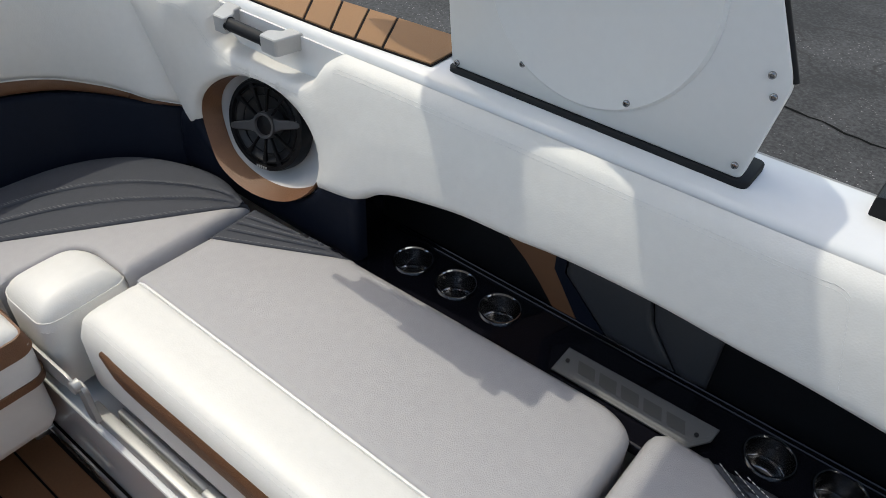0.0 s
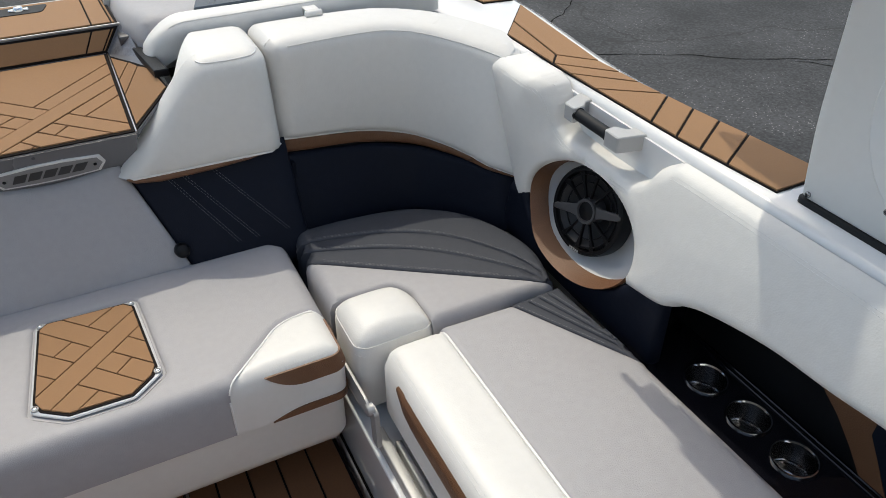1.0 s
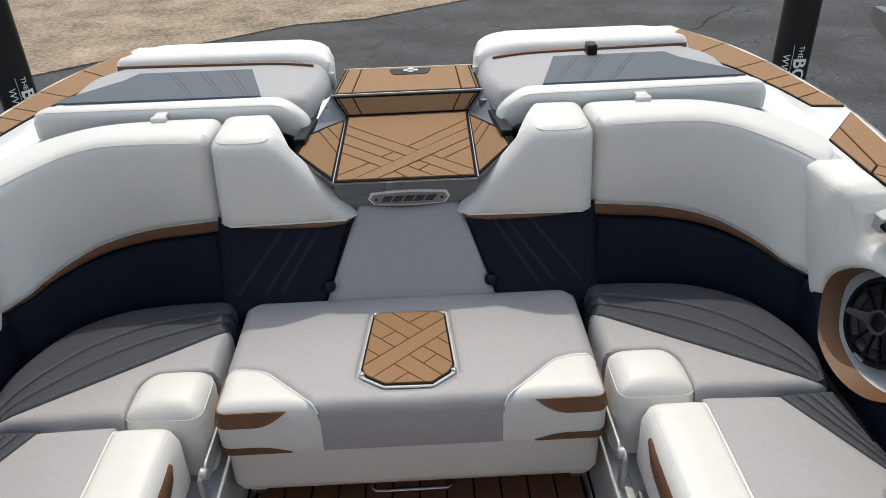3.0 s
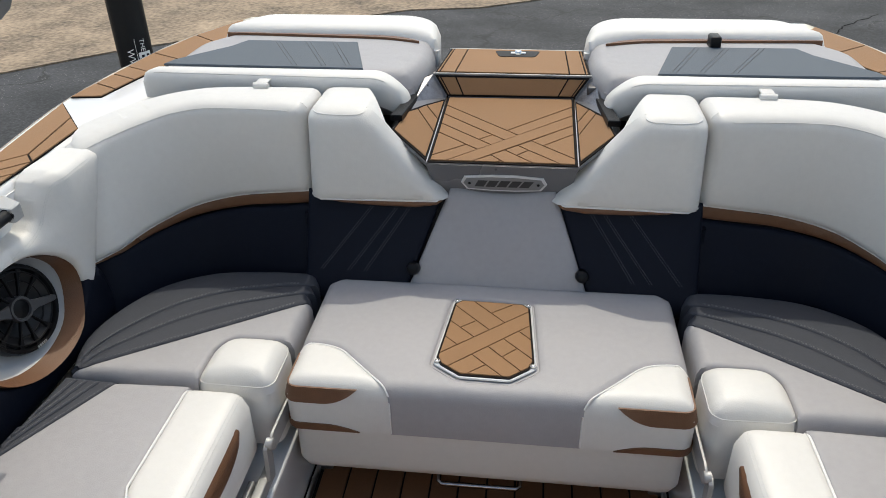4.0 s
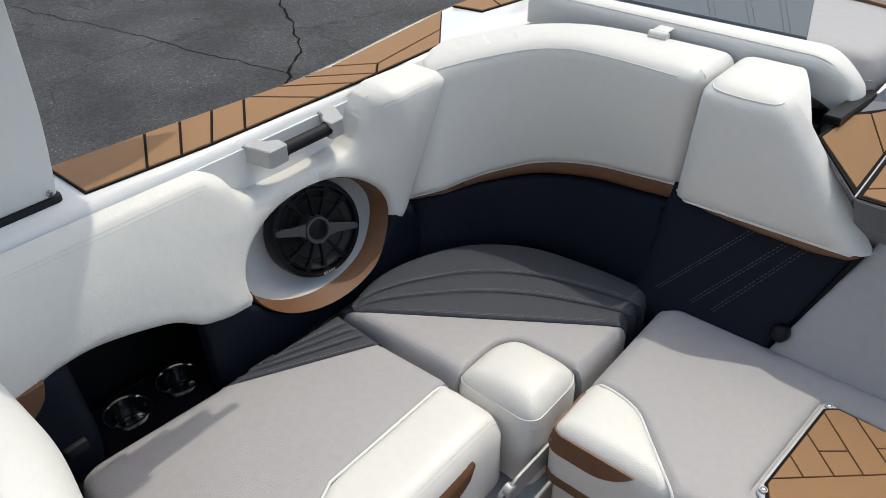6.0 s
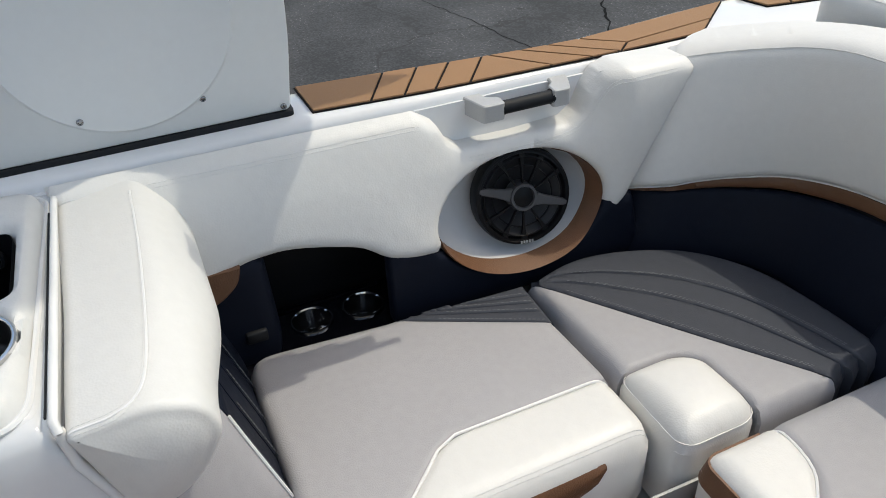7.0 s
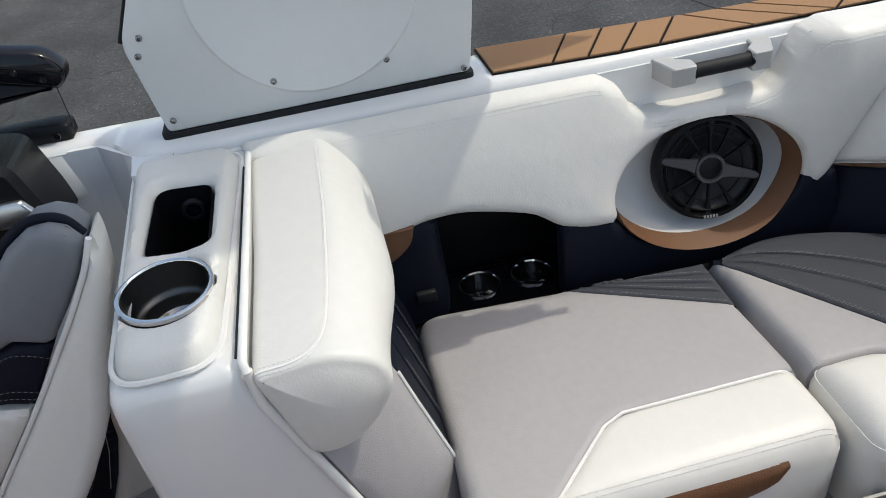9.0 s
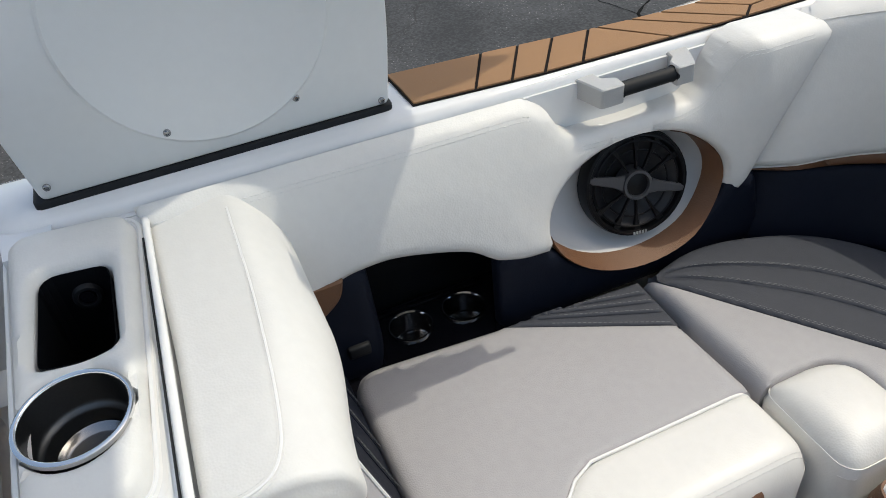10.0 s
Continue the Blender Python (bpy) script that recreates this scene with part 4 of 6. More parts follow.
    # speaker pod
    pd = thing("speaker_pod", "oval speaker recess with brown vinyl rim and pale liner", "speaker recess", "speaker recesses", at=(s * 1.05, 1.1, 0.64))
    # the brown rim is a crescent, broad aft and below; elsewhere the liner meets the white pad
    n = 48
    band = []
    for i in range(n):
        a = (math.degrees(2 * math.pi * i / n) + 52 + 180) % 360 - 180
        band.append(max(0.0, math.cos(math.radians(min(90.0, abs(a) * 90 / 118)))) ** 0.7)
    verts = []
    for k, h in ((1.012, 0.012), (1.0, 0.020), (0.99, 0.022)):
        verts += [coam(s)(u, v, h) for u, v in oval(k)]
    for cut in (0.35, 1.0):
        verts += [coam(s)(OVAL_C[0] + (u - OVAL_C[0]) * (1 - 0.088 * b * cut), OVAL_C[1] + (v - OVAL_C[1]) * (1 - 0.088 * b * cut), (0.020 - 0.042 * cut) if b > 0 else 0.018) for (u, v), b in zip(oval(0.985), band)]
    faces = [[i * n + j, i * n + (j + 1) % n, (i + 1) * n + (j + 1) % n, (i + 1) * n + j] for i in range(4) for j in range(n) if band[j] > 0.02 or band[(j + 1) % n] > 0.02]
    part("rim", from_lists(verts, faces), BROWN, pd, "saddle-brown stitched rim")
    verts = []
    for cut, h in ((0.96, -0.020), (1.06, -0.038)):
        verts += [coam(s)(OVAL_C[0] + (u - OVAL_C[0]) * (1 - 0.088 * b * cut), OVAL_C[1] + (v - OVAL_C[1]) * (1 - 0.088 * b * cut), h) for (u, v), b in zip(oval(0.99), band)]
    for k, h in ((0.80, -0.066), (0.60, -0.078), (0.02, -0.078)):
        verts += [coam(s)(u, v, h) for u, v in oval(k)]
    faces = [[i * n + j, i * n + (j + 1) % n, (i + 1) * n + (j + 1) % n, (i + 1) * n + j] for i in range(4) for j in range(n)]
    part("liner", from_lists(verts, faces), LINER, pd, "pale grey moulded liner")

    # loudspeaker, facing inwards and a little up and forward
    spk = thing("loudspeaker", "round black marine loudspeaker with spoked grille", "loudspeaker", "cockpit loudspeakers", at=(s * 1.06, 1.12, 0.65))
    axis = Vector((-s * 0.93, -0.14, 0.25)).normalized()
    m = Matrix.Translation((s * 1.062, 1.12, 0.65)) @ axis.to_track_quat("Z", "Y").to_matrix().to_4x4()
    R = 0.105
    part("basket", lathe([(R, -0.022), (R, 0.0), (R * 0.97, 0.012), (R * 0.88, 0.014), (R * 0.84, 0.004)], m, 48), SPEAKER_BLACK, spk)
    part("cone", lathe([(R * 0.86, 0.002), (R * 0.80, 0.008), (R * 0.74, 0.0), (R * 0.30, -0.03), (0.0, -0.03)], m, 48), CONE, spk, "charcoal speaker cone")
    hub = part("hub", lathe([(0.0, 0.012), (R * 0.20, 0.012), (R * 0.22, 0.018), (R * 0.27, 0.018), (R * 0.29, 0.008), (R * 0.29, -0.02)], m, 36), SPEAKER_GREY, spk, "grey tweeter ring")
    part("dome", lathe([(0.0, 0.016), (R * 0.12, 0.0145), (R * 0.21, 0.0125)], m, 24), SPEAKER_BLACK, hub)
    way = m.inverted().to_3x3() @ Vector((-s * 0.052, 0.085, -0.018))
    tilt = math.atan2(way.y, way.x)
    for r, wire in ((0.93, 0.0035), (0.80, 0.0022), (0.62, 0.0018)):
        part("grille_ring", tube([m @ Vector((R * r * math.cos(2 * math.pi * k / 48), R * r * math.sin(2 * math.pi * k / 48), 0.0105 - 0.006 * (r < 0.7))) for k in range(48)], wire, 6, True), SPEAKER_BLACK, spk, "black grille ring")
    for k in (44, 76, 104, 136, 224, 256, 284, 316):
        bar = prism([(R * 0.27, -0.0018), (R * 0.62, -0.0026), (R * 0.90, -0.0075), (R * 0.90, 0.0075), (R * 0.62, 0.0026), (R * 0.27, 0.0018)], 0.004, 0.0115, bevel=0.001)
        part("spoke", moved(bar, m @ Matrix.Rotation(tilt + radians(k), 4, "Z")), SPEAKER_BLACK, spk, "black grille spoke", smooth=False)
    for a in (tilt, tilt + math.pi):
        arm = prism([(R * 0.26, -0.015), (R * 0.42, -0.0105), (R * 0.86, -0.0075), (R * 0.93, -0.004), (R * 0.93, 0.004), (R * 0.86, 0.0075), (R * 0.42, 0.0105), (R * 0.26, 0.015)], 0.006, 0.0150, bevel=0.002)
        part("accent_arm", moved(arm, m @ Matrix.Rotation(a, 4, "Z")), SPEAKER_GREY, spk, "grey satin accent arm", smooth=False)
    for j in range(5):
        bar = box(-0.014 + j * 0.006, -0.010 + j * 0.006, -R * 0.95, -R * 0.95 + 0.006, 0.0135, 0.0148)
        part("lettering", moved(bar, m), CAST, spk, "illegible pale maker's mark", smooth=False)

    # grab handle
    gh = thing("grab_handle", "grey cast grab handle with black rubber bar", "grab handle", "grab handles", at=(s * 1.08, 1.08, 0.83))
    dy = 0.012 if s > 0 else 0.0
    for plan in ([(1.118, 1.003), (1.118, 1.043), (1.076, 1.045), (1.063, 1.069), (1.034, 1.066), (1.034, 1.021)], [(1.118, 1.196), (1.118, 1.243), (1.076, 1.228), (1.034, 1.207), (1.034, 1.171), (1.063, 1.174), (1.076, 1.190)]):
        part("bracket", prism(rounded([(x, y + dy) for x, y in plan], 0.006, 3), 0.845, 0.879, flat(s, 0), bevel=0.0022), HANDLE_GREY, gh, "grey cast bracket", smooth=False)
    for y in (1.064 + dy, 1.172 + dy):
        part("collar", tube([(s * 1.049, y, 0.862), (s * 1.049, y + 0.004, 0.862)], 0.0152, 20), RUBBER, gh, "black end collar")
    part("bar", tube([(s * 1.049, 1.055 + dy, 0.862), (s * 1.049, 1.185 + dy, 0.862)], 0.0132, 16), RUBBER, gh, "black rubber-coated bar")

# ---- side shelves with drink holders ----
for name, s in SIDES:
    y0, y1 = (-0.75, 0.875) if s > 0 else (0.48, 0.875)
    sh = thing("side_shelf", "glossy black side shelf with recessed drink holders", "shelf", "side shelves", at=(s * 1.05, 0.5, 0.4))
    cups = [(1.081, 0.719), (1.082, 0.606), (1.082, 0.497), (1.092, -0.040), (1.098, -0.152)] if s > 0 else [(1.088, 0.763), (1.088, 0.653)]
    zsh = 0.475
    holes = [[(cx + 0.040 * math.cos(2 * math.pi * i / 32), cy + 0.040 * math.sin(2 * math.pi * i / 32)) for i in range(32)] for cx, cy in cups]
    part("shelf_top", padded([(0.965, y0), (1.16, y0), (1.16, y1), (0.965, y1)], 0.02, 0.003, flat(s, zsh - 0.02), holes=holes, step=0.008), BLACK_GLOSS, sh)
    part("back_wall", box(min(s * 1.16, s * 1.175), max(s * 1.16, s * 1.175), y0, y1, 0.40, 0.80), BLACK, sh, smooth=False)
    for yy in (y1, y0 - 0.012):
        part("end_wall", box(min(s * 1.02, s * 1.17), max(s * 1.02, s * 1.17), yy, yy + 0.012, 0.40, 0.68), BLACK_GLOSS, sh, smooth=False)
    for k in (0.0, 0.012):
        part("groove_rib", tube([(s * (1.138 + k), y0 + 0.1, zsh + 0.002), (s * (1.138 + k), y1 - 0.06, zsh + 0.002)], 0.0025, 6), BLACK_GLOSS, sh)
    for cx, cy in cups:
        cup = thing("drink_holder", "polished dark steel drink holder sunk in the black shelf", "drink holder", "shelf drink holders", at=(s * cx, cy, zsh))
        m = pose(s * cx, cy, zsh)
        part("cup", lathe([(0.0, -0.072), (0.030, -0.072), (0.035, -0.066), (0.0385, 0.0)], m, 36), DARK_STEEL, cup)
        part("rim", lathe([(0.0385, 0.0), (0.040, 0.0032), (0.0425, 0.003), (0.0435, 0.0)], m, 36), CHROME, cup, "bright chrome rim")
        part("inner_ring", lathe([(0.0352, -0.056), (0.0335, -0.052), (0.0335, -0.047), (0.0362, -0.043)], m, 36), CHROME, cup, "bright ring inside")
# brown and grey panels in the port recess
sh = thing("recess_panel", "saddle-brown and charcoal panel behind the port shelf", "panel", at=(1.15, 0.3, 0.5))
part("brown_board", prism([(0.56, 0.72), (0.43, 0.72), (0.43, 0.575), (0.366, 0.476), (0.418, 0.476), (0.455, 0.52), (0.495, 0.56), (0.55, 0.60)], 0.0, 0.006, lambda u, v, h: (1.158 - h, u, v)), BROWN, sh, smooth=False)
part("charcoal_board", padded([(0.405, 0.72), (0.262, 0.72), (0.222, 0.560), (0.160, 0.476), (0.300, 0.476), (0.405, 0.575)], 0.010, 0.006, lambda u, v, h: (1.158 - h, u, v)), BOARD_GREY, sh, "charcoal board")
part("charcoal_board", padded([(0.259, 0.72), (0.10, 0.72), (0.10, 0.476), (0.155, 0.476), (0.218, 0.560)], 0.010, 0.006, lambda u, v, h: (1.158 - h, u, v)), BOARD_GREY, sh, "charcoal board")
part("navy_edge", prism([(0.43, 0.72), (0.407, 0.72), (0.407, 0.577), (0.302, 0.476), (0.362, 0.476), (0.43, 0.575)], 0.0, 0.007, lambda u, v, h: (1.158 - h, u, v)), NAVY, sh, "navy vinyl edge", smooth=False)
lr = thing("recess_panel", "navy vinyl return panel at the end of the starboard shelf", "panel", at=(-1.05, 0.5, 0.5))
part("navy_return", padded(rounded([(0.44, 0.40), (0.555, 0.40), (0.585, 0.50), (0.578, 0.70), (0.44, 0.70)], [0, 0, 0.04, 0, 0]), 0.16, 0.02, lambda u, v, h: (-1.175 + h, u, v), step=0.012), NAVY, lr, "navy vinyl return")
part("latch_tab", box(-1.03, -1.005, 0.515, 0.555, 0.528, 0.552, 0.004), RUBBER, lr, "small black latch tab")
part("brown_corner", prism(rounded([(0.44, 0.615), (0.494, 0.638), (0.526, 0.664), (0.534, 0.70), (0.44, 0.70)], [0, 0.01, 0.02, 0, 0], 4), 0.14, 0.167, lambda u, v, h: (-1.175 + h, u, v), bevel=0.004), BROWN, lr, "saddle-brown corner", smooth=False)



BADGE_GREY = material("satin_badge_grey", (0.095, 0.097, 0.10), 0.45, metal=0.4, vary=0.06, grain=300)
BADGE_SILVER = material("brushed_badge_silver", (0.27, 0.27, 0.275), 0.4, metal=0.4, vary=0.08, grain=400)
BADGE_DARK = material("dark_badge_grey", (0.06, 0.06, 0.06), 0.4, metal=0.4, vary=0.06, grain=300)


def badge(outline, place, parent_at, label, bars, screws, ink, ground_):
    ob = thing("badge", label, "badge", at=parent_at)
    part("plate", prism(outline, 0.0, 0.004, place, bevel=0.0015), SATIN if ground_ is BADGE_SILVER else ground_, ob, smooth=False)
    u0, u1 = min(p[0] for p in outline), max(p[0] for p in outline)
    v0, v1 = min(p[1] for p in outline), max(p[1] for p in outline)
    cu, cv = (u0 + u1) / 2, (v0 + v1) / 2
    part("field", prism([(cu + (p[0] - cu) * 0.94, cv + (p[1] - cv) * 0.80) for p in outline], 0.0, 0.0046, place), ground_, ob, "grey satin field", smooth=False)
    for a, b in bars:
        h = (v1 - v0) * 0.19
        part("emblem_bar", prism([(a - h * 0.5, cv - h), (b - h * 0.5, cv - h), (b + h * 0.5, cv + h), (a + h * 0.5, cv + h)], 0.0, 0.0056, place), ink, ob, "slanted emblem bar", smooth=False)
    for u in screws:
        q = [(u + 0.0042 * math.cos(2 * math.pi * i / 10), cv + 0.0042 * math.sin(2 * math.pi * i / 10)) for i in range(10)]
        part("screw", prism(q, 0.0, 0.0066, place), BLACK, ob)
    return ob


def shelf_badge_place(u, v, h):
    return (1.012 + v * 0.92 - h * 0.35, u, 0.477 + v * 0.36 + h * 0.92)


badge([(0.336, 0.002), (0.330, 0.056), (0.043, 0.060), (0.046, 0.034), (0.074, 0.002)], shelf_badge_place, (1.03, 0.2, 0.48), "silver maker's badge on the black side shelf",
      [(0.090 + i * 0.043, 0.124 + i * 0.043) for i in range(5)], (0.070, 0.318), BADGE_DARK, BADGE_GREY)

# ---- tower feet ----
for name, s in SIDES:
    tw = thing("tower_foot", "white tower mounting plate with round cover, black gasket", "tower mount", "tower feet", at=(s * 1.16, 0.4, 0.9))

    def tp(u, v, h, s=s):
        return (s * (1.148 + 0.02 * (v - 0.9) - h), u, v)
    body = [(0.166, 0.904), (0.693, 0.904), (0.711, 1.03), (0.735, 1.55), (0.37, 1.55), (0.186, 1.152), (0.142, 1.060)]
    part("plate", prism(rounded(body, [0.01, 0.01, 0.05, 0.05, 0.05, 0.02, 0.02], 4), -0.014, 0.0, tp, bevel=0.002), PLATE_WHITE, tw)
    part("edge_trim", tube([tp(u, v, -0.007) for u, v in ((0.1415, 1.062), (0.185, 1.153), (0.27, 1.337), (0.36, 1.53))], 0.0045, 8), RUBBER, tw, "black edge trim")
    part("rear_shell", prism(rounded([(0.19, 0.906), (0.66, 0.906), (0.68, 1.5), (0.40, 1.5), (0.20, 1.14)], 0.02, 3), -0.07, -0.015, tp), BLACK, tw, "black rear shell", smooth=False)
    disc = [(0.440 + 0.190 * math.cos(2 * math.pi * i / 64), 1.113 + 0.190 * math.sin(2 * math.pi * i / 64)) for i in range(64)]
    part("round_cover", prism(disc, 0.0, 0.007, tp, bevel=0.005), PLATE_WHITE, tw, "white round cover panel", smooth=False)
    part("gasket", prism(rounded([(1.143, 0.152), (1.225, 0.152), (1.225, 0.700), (1.143, 0.700)], 0.015, 4), 0.889, 0.9035, flat(s, 0), bevel=0.002), RUBBER, tw, "black rubber gasket")
    for u, v in ((0.172, 1.066), (0.161, 1.038), (0.179, 0.923), (0.357, 0.958), (0.550, 0.954), (0.682, 0.912)):
        m = Matrix.Translation(tp(u, v, 0.0075 if (u - 0.440) ** 2 + (v - 1.113) ** 2 < 0.190 ** 2 else 0.0)) @ Matrix.Rotation(-s * math.pi / 2, 4, "Y")
        part("bolt", lathe([(0.0, 0.001), (0.0025, 0.001), (0.0030, 0.0035), (0.0048, 0.003), (0.0056, 0.001), (0.0056, -0.002)], m, 14), DARK_STEEL, tw)

# ---- stern walkway ----
walkway = thing("stern_walkway", "grey gelcoat stern walkway with step and tan foam", "walkway", at=(0, 1.8, 0.7))


def quad_place(a, b, c, d):
    """u across and v along a four-cornered face; h out of it."""
    a, b, c, d = (Vector(p) for p in (a, b, c, d))
    n = (b - a).cross(d - a).normalized()
    return lambda u, v, h: tuple((a * (1 - u) + b * u) * (1 - v) + (d * (1 - u) + c * u) * v + n * h)


A0, B0, C0, D0 = (-0.190, 1.604, 0.824), (0.196, 1.604, 0.824), (0.192, 1.950, 0.880), (-0.175, 1.950, 0.878)
unit = [(0, 0), (1, 0), (1, 1), (0, 1)]
faces_ = {"ramp": (A0, B0, C0, D0), "riser": (D0, C0, (0.238, 1.978, 0.938), (-0.218, 1.978, 0.938)), "landing": ((-0.218, 1.978, 0.938), (0.238, 1.978, 0.938), (0.226, 2.235, 0.936), (-0.196, 2.240, 0.936)),
          "front": ((-0.165, 1.652, 0.690), (0.172, 1.652, 0.690), (0.196, 1.6028, 0.822), (-0.190, 1.6028, 0.822))}
for key, q in faces_.items():
    part(key, prism(unit, -0.004 if key == "ramp" else -0.02, 0.0, quad_place(*q)), GREY_GEL, walkway, "metallic grey gelcoat", smooth=False)
for s, (a, d) in ((1, (B0, C0)), (-1, (A0, D0))):
    up = [(s * 0.289, 1.665, 0.886), (s * 0.256, 1.845, 0.92)]
    across = (Vector(up[0]) - Vector(a)).cross(Vector(d) - Vector(a))
    up[1] = (up[1][0], up[1][1], a[2] - (across.x * (up[1][0] - a[0]) + across.y * (up[1][1] - a[1])) / across.z)
    q = (a, up[0], up[1], d) if s > 0 else (up[0], a, d, up[1])
    top_ = (0.238, 1.978, 0.938) if s > 0 else (-0.218, 1.978, 0.938)
    wall = (d, up[1], (s * 0.250, 1.953, 0.934), top_) if s > 0 else (up[1], d, top_, (s * 0.240, 1.953, 0.934))
    part("side_plate", prism(unit, -0.008, 0.0, quad_place(*wall)), SILVER_FLAKE, walkway, "silver flake side plate", smooth=False)
    part("flank", prism(unit, -0.007, 0.0, quad_place(*q)), GREY_GEL, walkway, "metallic grey gelcoat", smooth=False)
    mat_ = thing("deck_mat", "tan foam side mat on the walkway flank", "deck mat", "stern foam mats", at=a)
    part("backing", prism([(0.03, 0.015), (0.995, 0.01), (0.995, 0.62), (0.60, 0.86), (0.04, 0.96)] if s > 0 else [(0.97, 0.015), (0.005, 0.01), (0.005, 0.62), (0.40, 0.86), (0.96, 0.96)], 0.0, 0.003, quad_place(*q)), DARK_FOAM, mat_, smooth=False)
    field = [(0.07, 0.04), (0.96, 0.03), (0.96, 0.59), (0.58, 0.825), (0.08, 0.93)]
    field = field if s > 0 else [(1 - u, v) for u, v in field]
    low_, rest = clip(field, 0.10 if s > 0 else 0.90, 0.42, s * 0.40, -0.83), clip(field, 0.10 if s > 0 else 0.90, 0.42, -s * 0.40, 0.83)
    mid_, last_ = clip(rest, 0.10 if s > 0 else 0.90, 0.62, s * 0.40, -0.83), clip(rest, 0.10 if s > 0 else 0.90, 0.62, -s * 0.40, 0.83)
    planks([low_, mid_, last_], quad_place(*q), mat_, 0.008, 0.005)
    part("edge_strip", tube([tuple(Vector(a) + Vector((0, 0, 0.002))), tuple(Vector(d) + Vector((0, 0, 0.002)))], 0.0032, 8), DARK_STEEL, walkway, "dark steel edge strip")
    part("hinge_bracket", box(min(s * 0.225, s * 0.265), max(s * 0.225, s * 0.265), 1.925, 1.975, 0.897, 0.924, 0.005), SPEAKER_GREY, walkway, "dark hinge bracket")
    # added black board: the dark of the gap, hiding the bolster behind it
    part("gap_shade_board", box(min(s * 0.222, s * 0.31), max(s * 0.222, s * 0.31), 1.982, 1.990, 0.80, 0.931), BLACK, walkway, "black board standing in for the shaded gap", smooth=False)
    part("channel", prism([(0.268, 1.715), (0.300, 1.715), (0.278, 1.885), (0.246, 1.885)], 0.893, 0.909, flat(s, 0), bevel=0.003), BLACK, walkway, "black rubber channel beside the foam", smooth=False)


def metres(corners):
    """An outline in metres on a face about w wide and l long, as a share of it."""
    a, b, c, d = (Vector(p) for p in corners)
    return ((b - a).length + (c - d).length) / 2, ((d - a).length + (c - b).length) / 2


for key, label in (("ramp", "tan foam ramp mat with woven cross planks"), ("riser", "tan foam mat on the step riser"), ("landing", "tan foam mat on the stern landing")):
    q = faces_[key]
    w, l = metres(q)
    f = quad_place(*q)

    def mp(u, v, h, f=f, w=w, l=l):
        return f(u / w, v / l, h)
    ob = thing("deck_mat", label, "deck mat", "stern foam mats", at=q[0])
    rim = [(0.003, 0.003), (w - 0.003, 0.003), (w - 0.003, l - 0.004), (0.003, l - 0.004)]
    part("backing", prism(rim, 0.0, 0.003, mp), DARK_FOAM, ob, smooth=False)
    field = shrink(rim, 0.005)
    if key == "ramp":
        def cut(poly, p, q, keep):
            """The side of the line p-q (as shares of the face) that lies left (1) or right (-1) of it."""
            p, q = (p[0] * w, p[1] * l), (q[0] * w, q[1] * l)
            return clip(poly, p[0], p[1], -(q[1] - p[1]) * keep, (q[0] - p[0]) * keep) if len(poly) > 2 else []
        A1, A2 = ((0.119, 0.015), (0.998, 0.728)), ((0.285, 0.008), (0.990, 0.571))
        S = [((0.054, 0.815), (0.590, 0.398)), ((0.011, 0.708), (0.493, 0.330)), ((0.011, 0.561), (0.407, 0.255)), ((0.006, 0.429), (0.316, 0.188))]
        Rl = [((0.676, 0.329), (0.984, 0.087)), ((0.590, 0.255), (0.882, 0.021)), ((0.507, 0.187), (0.704, 0.022)), ((0.422, 0.111), (0.538, -0.003))]
        X1, X2, T1 = ((0.331, 0.334), (0.404, 0.390)), ((0.005, 0.072), (0.227, 0.240)), ((0.507, 0.462), (0.955, 0.831))
        Y1, Y2, Y3 = ((0.768, 0.260), (0.985, 0.438)), ((0.587, 0.112), (0.665, 0.188)), ((0.462, 0.020), (0.494, 0.049))
        above, below = cut(field, *A1, 1), cut(field, *A2, -1)
        pieces = [cut(cut(field, *A1, -1), *A2, 1)]
        over = cut(above, *S[0], 1)
        pieces += [cut(over, *T1, 1), cut(over, *T1, -1)]
        bands = [cut(cut(above, *S[i], -1), *S[i + 1], 1) for i in range(3)] + [cut(above, *S[3], -1)]
        pieces += [bands[0], cut(bands[1], *X1, 1), cut(bands[1], *X1, -1), bands[2], cut(bands[3], *X2, 1), cut(bands[3], *X2, -1)]
        bands = [cut(below, *Rl[0], 1)] + [cut(cut(below, *Rl[i], -1), *Rl[i + 1], 1) for i in range(3)] + [cut(below, *Rl[3], -1)]
        pieces += [cut(bands[0], *Y1, 1), cut(bands[0], *Y1, -1), bands[1], cut(bands[2], *Y2, 1), cut(bands[2], *Y2, -1), bands[3], cut(bands[4], *Y3, 1), cut(bands[4], *Y3, -1)]
        planks([p for p in pieces if len(p) > 2], mp, ob, 0.0014, 0.006)
    else:
        cuts = [0.0, w * 0.037, w * 0.138, w * 0.862, w * 0.963, w]
        for c0, c1 in zip(cuts, cuts[1:]):
            piece = clip(clip(field, c0, 0, 1, 0), c1, 0, -1, 0)
            planks([piece], mp, ob, 0.002, 0.006)
part("edge_strip", tube([(-0.218, 1.975, 0.941), (0.238, 1.975, 0.941)], 0.0026, 8), CAST, walkway, "polished steel edge strip")
part("edge_strip", tube([(-0.198, 2.243, 0.937), (0.228, 2.238, 0.937)], 0.0028, 8), CAST, walkway, "polished steel edge strip")
latch = thing("latch", "chrome flush latch in a black cup", "latch", at=(0.02, 2.17, 0.943))
